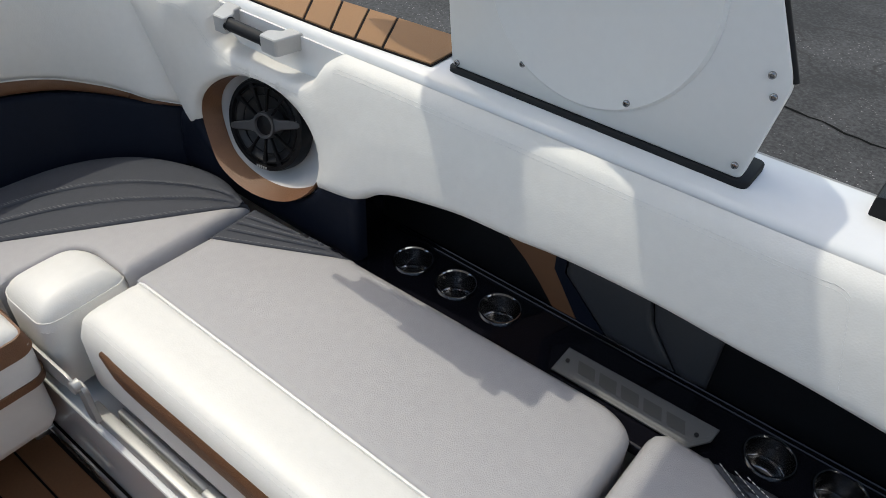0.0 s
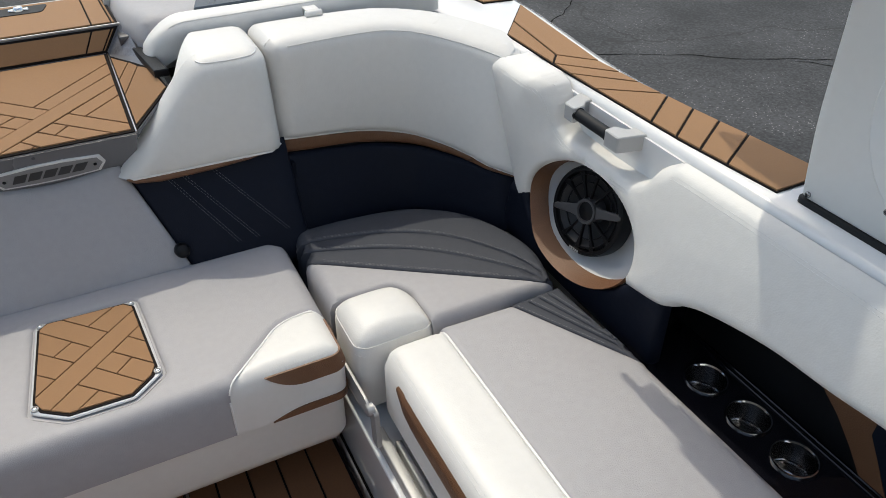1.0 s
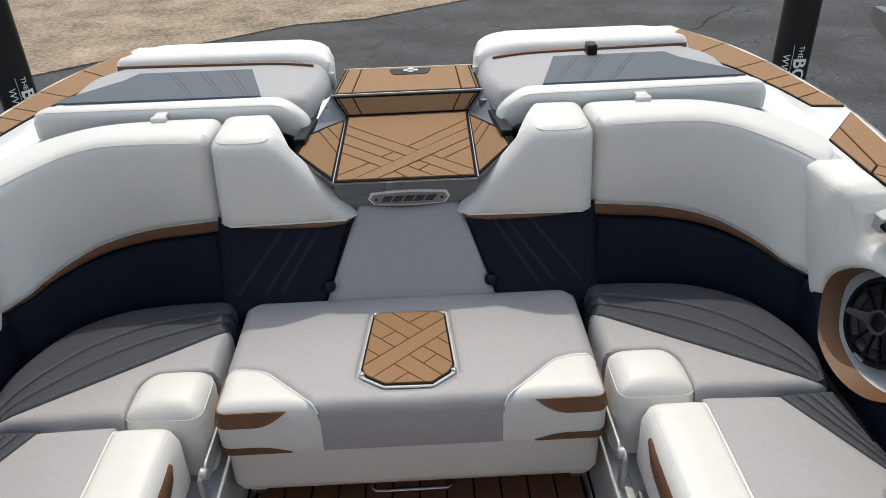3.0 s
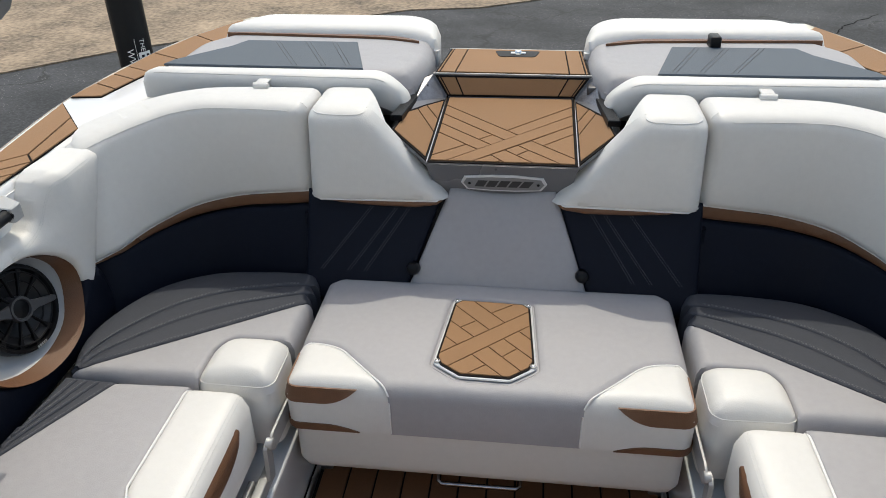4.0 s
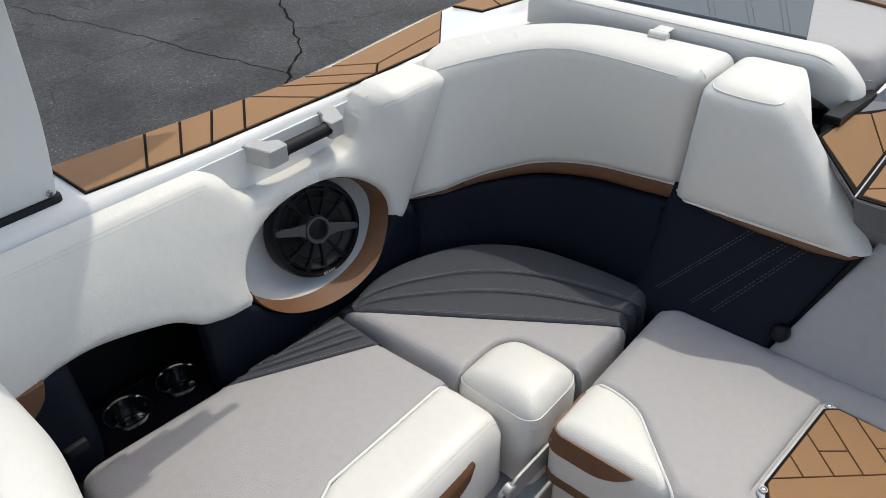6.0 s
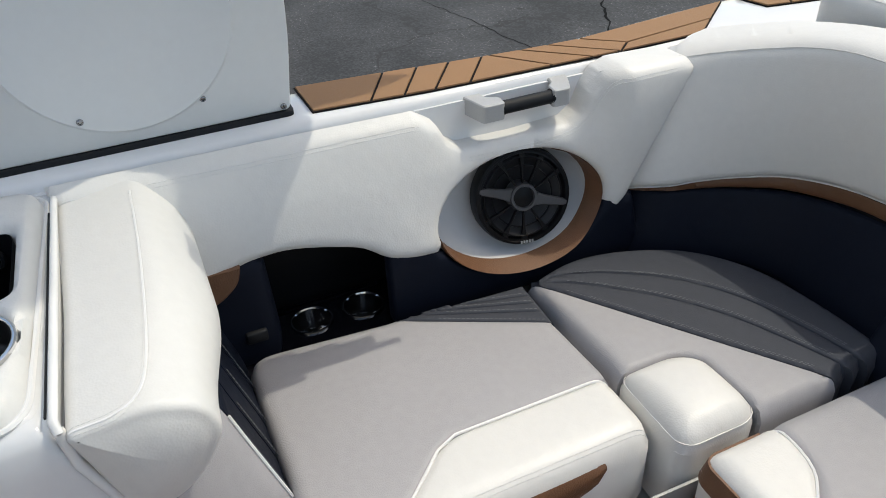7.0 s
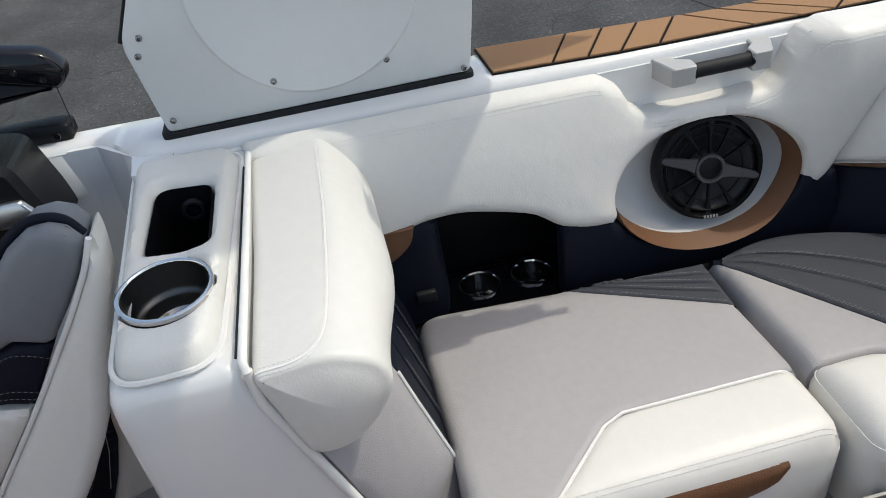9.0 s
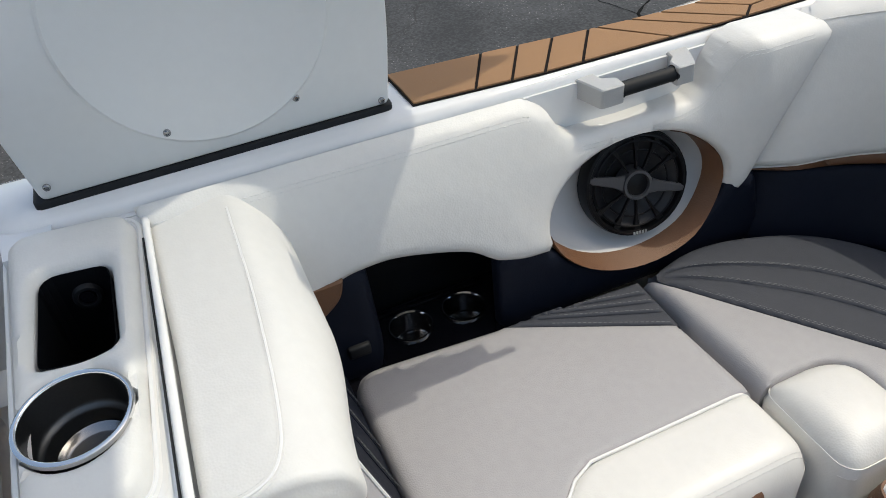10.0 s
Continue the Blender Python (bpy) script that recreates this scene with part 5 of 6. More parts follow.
part("cup", prism(rounded([(-0.035, 2.145), (0.075, 2.145), (0.09, 2.205), (-0.05, 2.205)], 0.012, 3), 0.935, 0.9445), RUBBER, latch)
part("lever", box(-0.002, 0.046, 2.170, 2.184, 0.942, 0.949, 0.003), CHROME, latch, "chrome lever")
part("lock", lathe([(0.0, 0.011), (0.009, 0.010), (0.012, 0.006), (0.013, -0.002)], pose(0.022, 2.177, 0.944), 20), CHROME, latch, "chrome lock barrel")


def front_place(u, v, h):
    f = quad_place(*faces_["front"])
    return f(0.515 + u / 0.41, 0.58 + v / 0.166, h)


badge([(-0.125, 0.0), (-0.112, 0.026), (-0.035, 0.034), (0.035, 0.034), (0.112, 0.026), (0.125, 0.0), (0.112, -0.028), (0.035, -0.034), (-0.035, -0.034), (-0.112, -0.028)], front_place, (0, 1.63, 0.77),
      "silver maker's badge on the walkway front", [(-0.080 + i * 0.033, -0.053 + i * 0.033) for i in range(5)], (-0.100, 0.100), BADGE_DARK, BADGE_SILVER)

# ---- stern sun pads ----
for name, s in SIDES:
    ob = thing("sun_pad", "grey stern sun pad with white bolsters and slate inlay", "sun pad", "stern sun pads", at=(s * 0.65, 2.1, 0.88))
    part("body", padded(rounded([(0.272, 1.86), (1.00, 1.86), (1.00, 2.15), (0.90, 2.30), (0.232, 2.30), (0.230, 1.985)], [0.02, 0.02, 0.05, 0.05, 0.02, 0.06]), 0.125, 0.045, flat(s, 0.849), crown=0.004), GREY, ob, "grey vinyl pad")
    fr = rounded([(0.268, 1.800), (1.045, 1.820), (1.02, 1.895), (0.335, 1.900), (0.258, 1.860)], [0.03, 0.03, 0.02, 0.04, 0.02])
    part("front_bolster", padded(fr, 0.074, 0.028, lambda u, v, h, s=s: (s * u, v, 0.903 + h - 0.046 * max(0.0, (0.37 - u) / 0.10) ** 1.8), crown=0.006, step=0.009), WHITE, ob, "white vinyl front bolster")
    hgt = SURFACE[0]
    seam = []
    for k in range(40):
        u = 0.33 + 0.67 * k / 39
        v = 1.8135 + 0.0195 * (u - 0.268) / 0.777
        seam.append((s * u, v, 0.903 + hgt(u, v) - 0.046 * max(0.0, (0.37 - u) / 0.10) ** 1.8))
    part("seam", tube(seam, 0.0012, 6), THREAD, ob, "stitched seam")
    rr = rounded([(0.219, 2.135), (0.36, 2.235), (0.93, 2.235), (0.96, 2.27), (0.86, 2.44), (0.32, 2.44), (0.24, 2.36)], [0.02, 0.08, 0.03, 0.02, 0.06, 0.06, 0.05])
    part("rear_bolster", padded(rr, 0.092, 0.042, flat(s, 0.907), crown=0.008), WHITE, ob, "white vinyl rear bolster")
    curl = spline([(0.285, 2.158), (0.34, 2.198), (0.42, 2.218), (0.60, 2.226), (0.93, 2.232)], 5) + spline([(0.93, 2.226), (0.60, 2.209), (0.42, 2.197), (0.35, 2.180)], 5)
    part("trim", prism([p[:2] for p in curl], 0.955, 0.984, flat(s, 0)), BROWN, ob, "saddle-brown tapered trim band", smooth=False)
    inlay = [(0.405, 1.888), (0.998, 1.895), (0.985, 1.94), (0.865, 2.09), (0.835, 2.158), (0.478, 2.155)]
    part("inlay", prism(inlay, 0.0, 0.006, flat(s, 0.9735), bevel=0.003), SLATE, ob, "slate-blue vinyl inlay", smooth=False)
    for x0, x1 in ((0.743, 0.612), (0.645, 0.526), (0.559, 0.455)):
        for d in (0.0, 0.013):
            part("stitching", stitch([(s * (x0 - d + (x1 - x0) * t / 14), 2.150 - 0.250 * t / 14, 0.9800) for t in range(15)], 0.0009), GREY_THREAD, ob)
    part("strap_tab", box(min(s * 0.652, s * 0.686), max(s * 0.652, s * 0.686), 1.784, 1.822, 0.962, 0.967, 0.002), WHITE, ob, "small white strap tab")
    part("strap_roll", tube([(s * (0.648 + 0.042 * t / 6), 1.782, 0.957) for t in range(7)], 0.0095, 12), WHITE, ob, "rolled white strap end")
    if s > 0:
        part("buckle", box(0.588, 0.620, 2.15, 2.205, 0.965, 1.010, 0.006), BLACK, ob, "small black strap buckle")
    part("under_tray", box(min(s * 0.31, s * 1.0), max(s * 0.31, s * 1.0), 1.78, 2.42, 0.78, 0.854, 0.01), BLACK, hull)

# ---- foam strips on the side decks ----
def plank_strip(s, whole, polys, at):
    ob = thing("deck_mat", "tan foam plank strip with dark edges on the side deck", "deck mat", "side deck mats", at=(s * at[0], at[1], 0.894))
    part("backing", prism(whole, 0.0, 0.003, flat(s, 0.8935)), DARK_FOAM, ob, smooth=False)
    for poly in polys:
        q = shrink(poly, 0.0026)
        if len(q) > 2:
            part("plank", prism(q, 0.001, 0.006, flat(s, 0.8935), bevel=0.001), FOAM, ob, smooth=False)


EDGE_OUT = [(1.262, 0.728), (1.246, 0.90), (1.229, 1.05), (1.216, 1.20), (1.211, 1.33), (1.262, 1.772)]
EDGE_IN = [(1.132, 0.728), (1.113, 0.95), (1.108, 1.15), (1.104, 1.37), (1.108, 1.585)]


def on_edge(line, y):
    return (float(np.interp(y, [p[1] for p in line], [p[0] for p in line])), y)


cuts = [(0.728, 0.728), (0.905, 0.836), (0.975, 0.900), (1.042, 0.960), (1.114, 1.032), (1.126, 1.212), (1.195, 1.305), (1.258, 1.371)]
ends = [(on_edge(EDGE_OUT, a), on_edge(EDGE_IN, b_)) for a, b_ in cuts]
POLYS1 = [[o0, o1, i1, i0] for (o0, i0), (o1, i1) in zip(ends, ends[1:])]
mid, far = (1.140, 1.412), (1.172, 1.662)
POLYS1.append([ends[-1][0], on_edge(EDGE_OUT, 1.335), mid, ends[-1][1]])
POLYS1.append([mid, far, (1.108, 1.585), ends[-1][1]])
POLYS1.append([on_edge(EDGE_OUT, 1.335), (1.262, 1.772), far, mid])
BACK_OUT = [(1.268, 1.820), (1.248, 2.05), (1.225, 2.27), (1.17, 2.50), (1.075, 2.735)]
BACK_IN = [(1.178, 1.832), (1.150, 2.00), (1.10, 2.20), (1.02, 2.38), (1.0, 2.62)]
cuts = [(1.820, 1.832), (1.945, 1.895), (2.035, 1.985), (2.115, 2.060), (2.27, 2.20), (2.50, 2.38), (2.735, 2.62)]
ends = [(on_edge(BACK_OUT, a), on_edge(BACK_IN, b_)) for a, b_ in cuts]
POLYS2 = [[o0, o1, i1, i0] for (o0, i0), (o1, i1) in zip(ends, ends[1:])]
for name, s in SIDES:
    plank_strip(s, EDGE_OUT + EDGE_IN[::-1], POLYS1, (1.18, 1.2))
    plank_strip(s, BACK_OUT + BACK_IN[::-1], POLYS2, (1.18, 2.2))

# ---- helm-side console ----
def on_console(x, y, z):
    """The console's own frame in the boat: its top falls a little outboard."""
    return (x, y + 0.010 - 0.072 * (y - 0.1) + 0.026 * (-x - 0.6), z + 0.003 - 0.042 * (-x - 0.6) + 0.035 * (0.83 - z))


console = thing("console", "white gelcoat console with padded top, storage pocket, drink holder", "console", at=(-0.85, 0.18, 0.075))
rings, n = [], 0
for z, grow, cut in ((0.075, 0.25, 0.0), (0.40, 0.145, 0.0), (0.62, 0.068, 0.0), (0.78, 0.012, 0.0), (0.815, 0.0, 0.002), (0.830, 0.0, 0.007), (0.838, 0.0, 0.016), (0.841, 0.0, 0.03)):
    ring = rounded([(0.585 + cut, 0.100 + cut), (0.585 + cut, 0.272 + grow - cut), (1.13, 0.300 + grow - cut), (1.15, 0.055 + cut)], [0.035, 0.014, 0.01, 0.01], 5)
    n = len(ring)
    rings.append([on_console(-u, v, z + 0.085 * (u - 0.6) * (1 if z > 0.7 else 0)) for u, v in ring])
faces = [[i * n + j, i * n + (j + 1) % n, (i + 1) * n + (j + 1) % n, (i + 1) * n + j] for i in range(len(rings) - 1) for j in range(n)]
part("body", from_lists([p for r in rings for p in r], faces), GELCOAT, console)


def console_top(u, v, h):
    return on_console(-u, v, 0.832 + 0.095 * (u - 0.6) + h)


POCKET = rounded([(0.829, 0.131), (0.819, 0.187), (0.827, 0.226), (0.986, 0.226), (0.999, 0.131)], [0.010, 0.04, 0.015, 0.02, 0.03], 4)
CUP = (0.737, 0.174)
cup_hole = [(CUP[0] + 0.0605 * math.cos(2 * math.pi * i / 40), CUP[1] + 0.0605 * math.sin(2 * math.pi * i / 40)) for i in range(40)]
part("top_base", padded(rounded([(0.603, 0.116), (0.603, 0.259), (1.108, 0.283), (1.12, 0.075)], 0.03, 4), 0.013, 0.013, console_top, holes=[POCKET, cup_hole], step=0.009), GELCOAT, console)
part("top_pad", padded(rounded([(0.602, 0.116), (0.606, 0.245), (1.085, 0.268), (1.105, 0.082)], [0.05, 0.045, 0.04, 0.05]), 0.034, 0.022, console_top, holes=[POCKET, cup_hole], crown=0.006, step=0.0075, reach=0.03), WHITE, console, "padded white vinyl top")
loop = rounded([(0.598, 0.112), (0.602, 0.249), (1.090, 0.273), (1.110, 0.078)], [0.05, 0.045, 0.04, 0.05])
part("piping", tube([console_top(u, v, 0.011) for u, v in loop], 0.004, 6, True), PIPING, console)
verts = [console_top(0.91 + (u - 0.91) * 0.985, 0.18 + (v - 0.18) * 0.985, 0.024) for u, v in POCKET] + [console_top(u, v, -0.16) for u, v in POCKET]
k = len(POCKET)
part("pocket", from_lists(verts, [[i, (i + 1) % k, k + (i + 1) % k, k + i] for i in range(k)] + [list(range(k, 2 * k))]), BLACK, console, "black storage pocket", smooth=False)
at_socket = Matrix.Translation((-0.983, 0.197, 0.842)) @ Matrix.Rotation(math.pi / 2, 4, "Y")
socket = part("socket", lathe([(0.0, 0.004), (0.011, 0.004), (0.0125, 0.008), (0.0165, 0.008), (0.0185, 0.004), (0.019, 0.0)], at_socket, 28), RUBBER, console, "black power socket")
part("socket_cap", lathe([(0.0, 0.0075), (0.009, 0.007), (0.0105, 0.004)], at_socket, 24), BLACK_GLOSS, socket, "gloss black cap")
cup = thing("drink_holder", "large polished steel drink holder in the padded console top", "drink holder", at=console_top(*CUP, 0.03))
m = Matrix.Translation(console_top(*CUP, 0.032)) @ pose(0, 0, 0, 0, 3.2, 0)
part("cup", lathe([(0.0, -0.074), (0.036, -0.074), (0.041, -0.072), (0.045, -0.066), (0.047, -0.052), (0.0475, -0.048), (0.0515, -0.046), (0.0545, -0.040), (0.056, 0.0)], m, 48), BRUSHED_DARK, cup)
part("cup_floor", lathe([(0.0, -0.0725), (0.030, -0.0725), (0.0355, -0.0715), (0.040, -0.068), (0.0425, -0.0665)], m, 40), DARK_STEEL, cup, "bright pressed floor")
part("rim", lathe([(0.056, 0.0), (0.0567, 0.0022), (0.0590, 0.0028), (0.0622, 0.0016), (0.0628, -0.004)], m, 48), CHROME, cup, "bright chrome rim")

part("corner_welt", tube([on_console(*p) for p in ((-0.590, 0.279, 0.832), (-0.587, 0.284, 0.78), (-0.586, 0.340, 0.62), (-0.586, 0.417, 0.40))], 0.007, 8), PIPING, console, "white welt down the corner")

# ---- padded bench end beside the console ----
pad = thing("head_cushion", "white padded backrest at the forward end of the grey bench", "backrest", at=(-0.84, 0.38, 0.62))


def head_section(x):
    """The pad's outline across the boat: slimmer at the walkway end, fuller outboard."""
    k = min(1.0, (x - 0.578) / 0.26)
    k, rise = k * k * (3 - 2 * k), 0.05 * (x - 0.578)
    near = [(0.318, 0.682), (0.277, 0.838), (0.372, 0.846), (0.427, 0.820), (0.443, 0.775), (0.412, 0.718), (0.368, 0.680)]
    far = [(0.318, 0.650), (0.285, 0.838), (0.412, 0.853), (0.457, 0.806), (0.479, 0.755), (0.462, 0.690), (0.385, 0.645)]
    return rounded([(a[0] + (b[0] - a[0]) * k, a[1] + (b[1] - a[1]) * k + rise) for a, b in zip(near, far)], [0.022, 0.019, 0.024, 0.045, 0.03, 0.05, 0.03], 6)


def inset(ring, d):
    """The ring drawn in by d along its own normals."""
    out, n = [], len(ring)
    for i, p in enumerate(ring):
        a, b = Vector(ring[i - 1]), Vector(ring[(i + 1) % n])
        t = (b - a).normalized()
        out.append((p[0] - t.y * d * HEAD_TURN, p[1] + t.x * d * HEAD_TURN))
    return out


ring = head_section(0.8)
HEAD_TURN = 1 if sum(a[0] * b[1] - a[1] * b[0] for a, b in zip(ring, ring[1:] + ring[:1])) > 0 else -1
n, rows = len(ring), []
END, SOFT = 0.572, 0.013
for i in range(6):
    a = math.pi / 2 * i / 5
    x = END + SOFT * (1 - math.sin(a))
    rows.insert(0, [(-x, y, z) for y, z in inset(head_section(END + SOFT), SOFT * (1 - math.cos(a)))])
cy, cz = sum(p[1] for p in rows[0]) / n, sum(p[2] for p in rows[0]) / n
face_ring = rows[0]
for k, out in ((0.88, 0.0035), (0.65, 0.008), (0.35, 0.011), (0.08, 0.012)):
    rows.insert(0, [(-END + out, cy + (y - cy) * k, cz + (z - cz) * k) for _, y, z in face_ring])
for i in range(1, 29):
    x = END + SOFT + (1.095 - END - SOFT) * i / 28
    rows.append([(-x, y, z) for y, z in head_section(x)])
faces = [[i * n + j, i * n + (j + 1) % n, (i + 1) * n + (j + 1) % n, (i + 1) * n + j] for i in range(len(rows) - 1) for j in range(n)]
faces += [list(range(n)), list(range((len(rows) - 1) * n, len(rows) * n))]
bm = from_lists([p for r in rows for p in r], faces)
skin = BVHTree.FromBMesh(bm)
part("head_pad", bm, WHITE, pad, "white vinyl head pad")
seam = spline([(0.580, 0.286), (0.5795, 0.305), (0.580, 0.330), (0.587, 0.350), (0.605, 0.364), (0.638, 0.374), (0.70, 0.383), (0.78, 0.390), (0.88, 0.396), (1.04, 0.400)], 10)


def over_pad(dx, dy, lift):
    """The seam, moved sideways and laid on the pad's upper side."""
    out = []
    for x, y in seam:
        hit = skin.ray_cast(Vector((-x - dx, y + dy, 1.2)), Vector((0, 0, -1)))[0]
        if hit:
            out.append((hit.x, hit.y, hit.z + lift))
    return out


part("seam", tube(over_pad(0.0, 0.0, -0.0008), 0.0022, 6), PIPING, pad, "raised vinyl seam")
for d in (-0.0045, 0.0045):
    part("stitching", stitch(over_pad(d, -d * 0.6, 0.0003), 0.0005, 0.004, 0.002), THREAD, pad)
part("piping", tube([(-0.5835, 0.2765, 0.838)] + [(-0.590 - 0.49 * t / 20, 0.2745 + 0.016 * t / 20, 0.850 + 0.022 * t / 20) for t in range(21)], 0.0055, 8), PIPING, pad, "white vinyl welt")
# the shade in the gap behind the welt, drawn as a thin black tube
part("gap_shade_line", tube([(-0.598 - 0.428 * t / 20, 0.2672 + 0.016 * t / 20, 0.8510 + 0.022 * t / 20) for t in range(21)], 0.0015, 6), RUBBER, pad, "dark line standing in for the shaded gap")


BACKREST = rounded([(0.300, 0.690), (0.442, 0.690), (0.463, 0.62), (0.503, 0.500), (0.508, 0.36), (0.42, 0.36), (0.345, 0.50)], [0.01, 0.02, 0.05, 0.04, 0.01, 0.01, 0.05], 4)
rows = []
for i in range(13):
    v = 0.70 - 0.34 * i / 12
    yi = float(np.interp(v, [0.36, 0.40, 0.63, 0.78], [0.428, 0.414, 0.337, 0.285])) + 0.006
    yo = float(np.interp(v, [0.36, 0.50, 0.62, 0.69, 0.70], [0.508, 0.502, 0.462, 0.440, 0.434]))
    xo = 0.666 + 0.035 * max(0.0, v - 0.5) / 0.19
    row = [(-0.590 - (xo - 0.590) * (t / 8) ** 1.25, yi + (yo - yi) * (1 - (1 - t / 8) ** 1.35), v) for t in range(9)]
    rows.append(row + [(-xo, yi - 0.03, v), (-0.612, yi - 0.03, v)])
n = len(rows[0])
faces = [[i * n + j, i * n + (j + 1) % n, (i + 1) * n + (j + 1) % n, (i + 1) * n + j] for i in range(len(rows) - 1) for j in range(n)]
faces += [list(range(n)), list(range((len(rows) - 1) * n, len(rows) * n))]
part("back_pad", from_lists([p for r in rows for p in r], faces), GREY, pad, "grey vinyl back cushion")
part("piping", tube([tuple(Vector(r[8]) + Vector((0, 0.0015, 0.0005))) for r in rows[1:]], 0.0026, 6), PIPING, pad, "pale piped edge")
for a, b_ in ((0.667, 0.742), (0.744, 0.822), (0.824, 0.909), (0.911, 1.0)):
    part("stripe", prism(BACKREST, a, b_, lambda u, v, h: (-h - 0.035 * max(0.0, v - 0.5) / 0.19, u, v), bevel=0.004), NAVY, pad, "navy vinyl stripe", smooth=False)
    part("stitching", stitch([(-a - 0.008 - 0.022 * (1 - t / 10), 0.4645 + 0.0395 * t / 10, 0.6205 - 0.118 * t / 10) for t in range(11)], 0.0011), GREY_THREAD, pad)

# ---- helm seat ----
helm = thing("helm_seat", "grey, navy and white upholstered helm seat beside the console", "seat", at=(-0.95, -0.2, 0.1))


def helm_place(u, v, h):
    """u along the boat, v the height, h towards the middle of the boat."""
    return (-0.93 + h, u, v)


def shell_place(u, v, h):
    """The back shell turns away outboard towards the stern."""
    edge = -0.108 + (v - 0.626) * 0.72
    return (-0.88 + h - 0.4 * max(0.0, u - edge), u, v)


def bolster_place(u, v, h):
    """The shell's inboard face turns a little up and forward."""
    edge = -0.108 + (v - 0.626) * 0.72
    return (-0.880 + h + 0.3 * max(0.0, u - edge), u, v)


crest = [(0.070, 0.895), (0.056, 0.920), (0.035, 0.930), (0.006, 0.928), (-0.033, 0.903), (-0.075, 0.857), (-0.117, 0.803), (-0.168, 0.740)]
SEAM = [(0.080, 0.903), (0.053, 0.851), (0.008, 0.783), (-0.039, 0.719), (-0.108, 0.626), (-0.254, 0.442), (-0.311, 0.377), (-0.42, 0.25)]
BAND_TOP, BAND_LOW = [(-0.036, 0.738), (-0.084, 0.757), (-0.135, 0.735), (-0.172, 0.708)], [(-0.104, 0.636), (-0.135, 0.647), (-0.168, 0.652), (-0.236, 0.626)]
part("upper_cushion", padded(crest + [(-0.135, 0.739), (-0.084, 0.761), (-0.034, 0.742), (0.010, 0.797), (0.052, 0.856)], 0.078, 0.016, helm_place, seams=[((-0.168, 0.740), (-0.135, 0.739)), ((-0.135, 0.739), (-0.084, 0.761)), ((-0.084, 0.761), (-0.034, 0.742))], crown=0.014, step=0.009), SLATE_GREY, helm, "slate-grey vinyl upper cushion")
part("top_rim", tube([helm_place(u - 0.003, v + 0.003, 0.05) for u, v in spline(crest[:-1], 5)], 0.0075, 8), NAVY, helm, "navy vinyl edge")
part("band", padded(BAND_TOP + BAND_LOW[::-1], 0.079, 0.008, helm_place, crown=0.010, step=0.008), NAVY, helm, "navy vinyl band with pale stitching")
for k in (0.10, 0.68, 0.80):
    line = [lerp2(p, q, k) for p, q in zip(spline(BAND_TOP, 5), spline(BAND_LOW, 5))]
    part("stitching", stitch([helm_place(u, v, 0.0875) for u, v in line], 0.0005, 0.005, 0.003), GREY_THREAD, helm)
part("lower_cushion", padded([(-0.104, 0.632), (-0.168, 0.648), (-0.240, 0.622), (-0.58, 0.25), (-0.43, 0.25), (-0.315, 0.377), (-0.257, 0.442)], 0.084, 0.020, helm_place, seams=[((-0.104, 0.632), (-0.168, 0.648)), ((-0.168, 0.648), (-0.240, 0.622))], crown=0.012), WHITE, helm, "white vinyl lower cushion")
edge_line = [(0.084, 0.905), (0.085, 0.877), (0.080, 0.824), (0.057, 0.770), (0.034, 0.712), (0.017, 0.662), (-0.002, 0.610), (-0.023, 0.561), (-0.077, 0.474), (-0.139, 0.384), (-0.193, 0.319), (-0.24, 0.25)]
part("back_shell", padded(edge_line + SEAM[::-1], 0.03, 0.012, bolster_place, crown=0.006, base=-0.04), WHITE, helm, "white vinyl back shell")
part("side_patch", padded([(-0.061, 0.487), (-0.073, 0.425), (-0.115, 0.315), (-0.16, 0.22), (-0.25, 0.22), (-0.171, 0.295), (-0.12, 0.385)], 0.012, 0.008, shell_place, step=0.008, base=-0.05), NAVY, helm, "navy vinyl patch with stitching")
part("outer_panel", padded([(0.070, 0.76), (0.045, 0.60), (0.005, 0.44), (-0.055, 0.22), (-0.155, 0.22), (-0.113, 0.315), (-0.071, 0.425), (-0.058, 0.489), (-0.012, 0.614), (0.022, 0.690), (0.056, 0.766)], 0.004, 0.012, shell_place, base=-0.08), WHITE, helm, "white vinyl outer panel")
part("stitching", stitch([shell_place(*lerp2(p, q, t / 8), 0.0125) for p, q in (((-0.072, 0.47), (-0.084, 0.425)), ((-0.084, 0.425), (-0.124, 0.315))) for t in range(9)], 0.0009), THREAD, helm)
part("piping", tube([helm_place(u, v, 0.076) for u, v in spline(SEAM, 6)], 0.0045, 8), PIPING, helm)
part("seat_frame", box(-1.20, -0.90, -0.62, -0.42, 0.16, 0.62, 0.03), BLACK, helm)
part("pedestal", lathe([(0.16, 0.0), (0.15, 0.02), (0.05, 0.04), (0.05, 0.18)], pose(-1.03, -0.50, 0.075), 24), ALU, helm)

# ---- throttle box and windscreen ----
throttle = thing("throttle_box", "black moulded throttle box with silver trim bar", "control box", at=(-1.13, -0.3, 0.8))
side = lambda x0: (lambda u, v, h: (x0 + h, u + 0.032, v - 0.025))
part("housing", prism(rounded([(-0.75, 0.79), (-0.065, 0.81), (-0.073, 0.866), (-0.099, 0.962), (-0.20, 0.976), (-0.75, 1.00)], 0.02, 4), 0.0, 0.13, side(-1.195), bevel=0.012), BLACK, throttle, smooth=False)
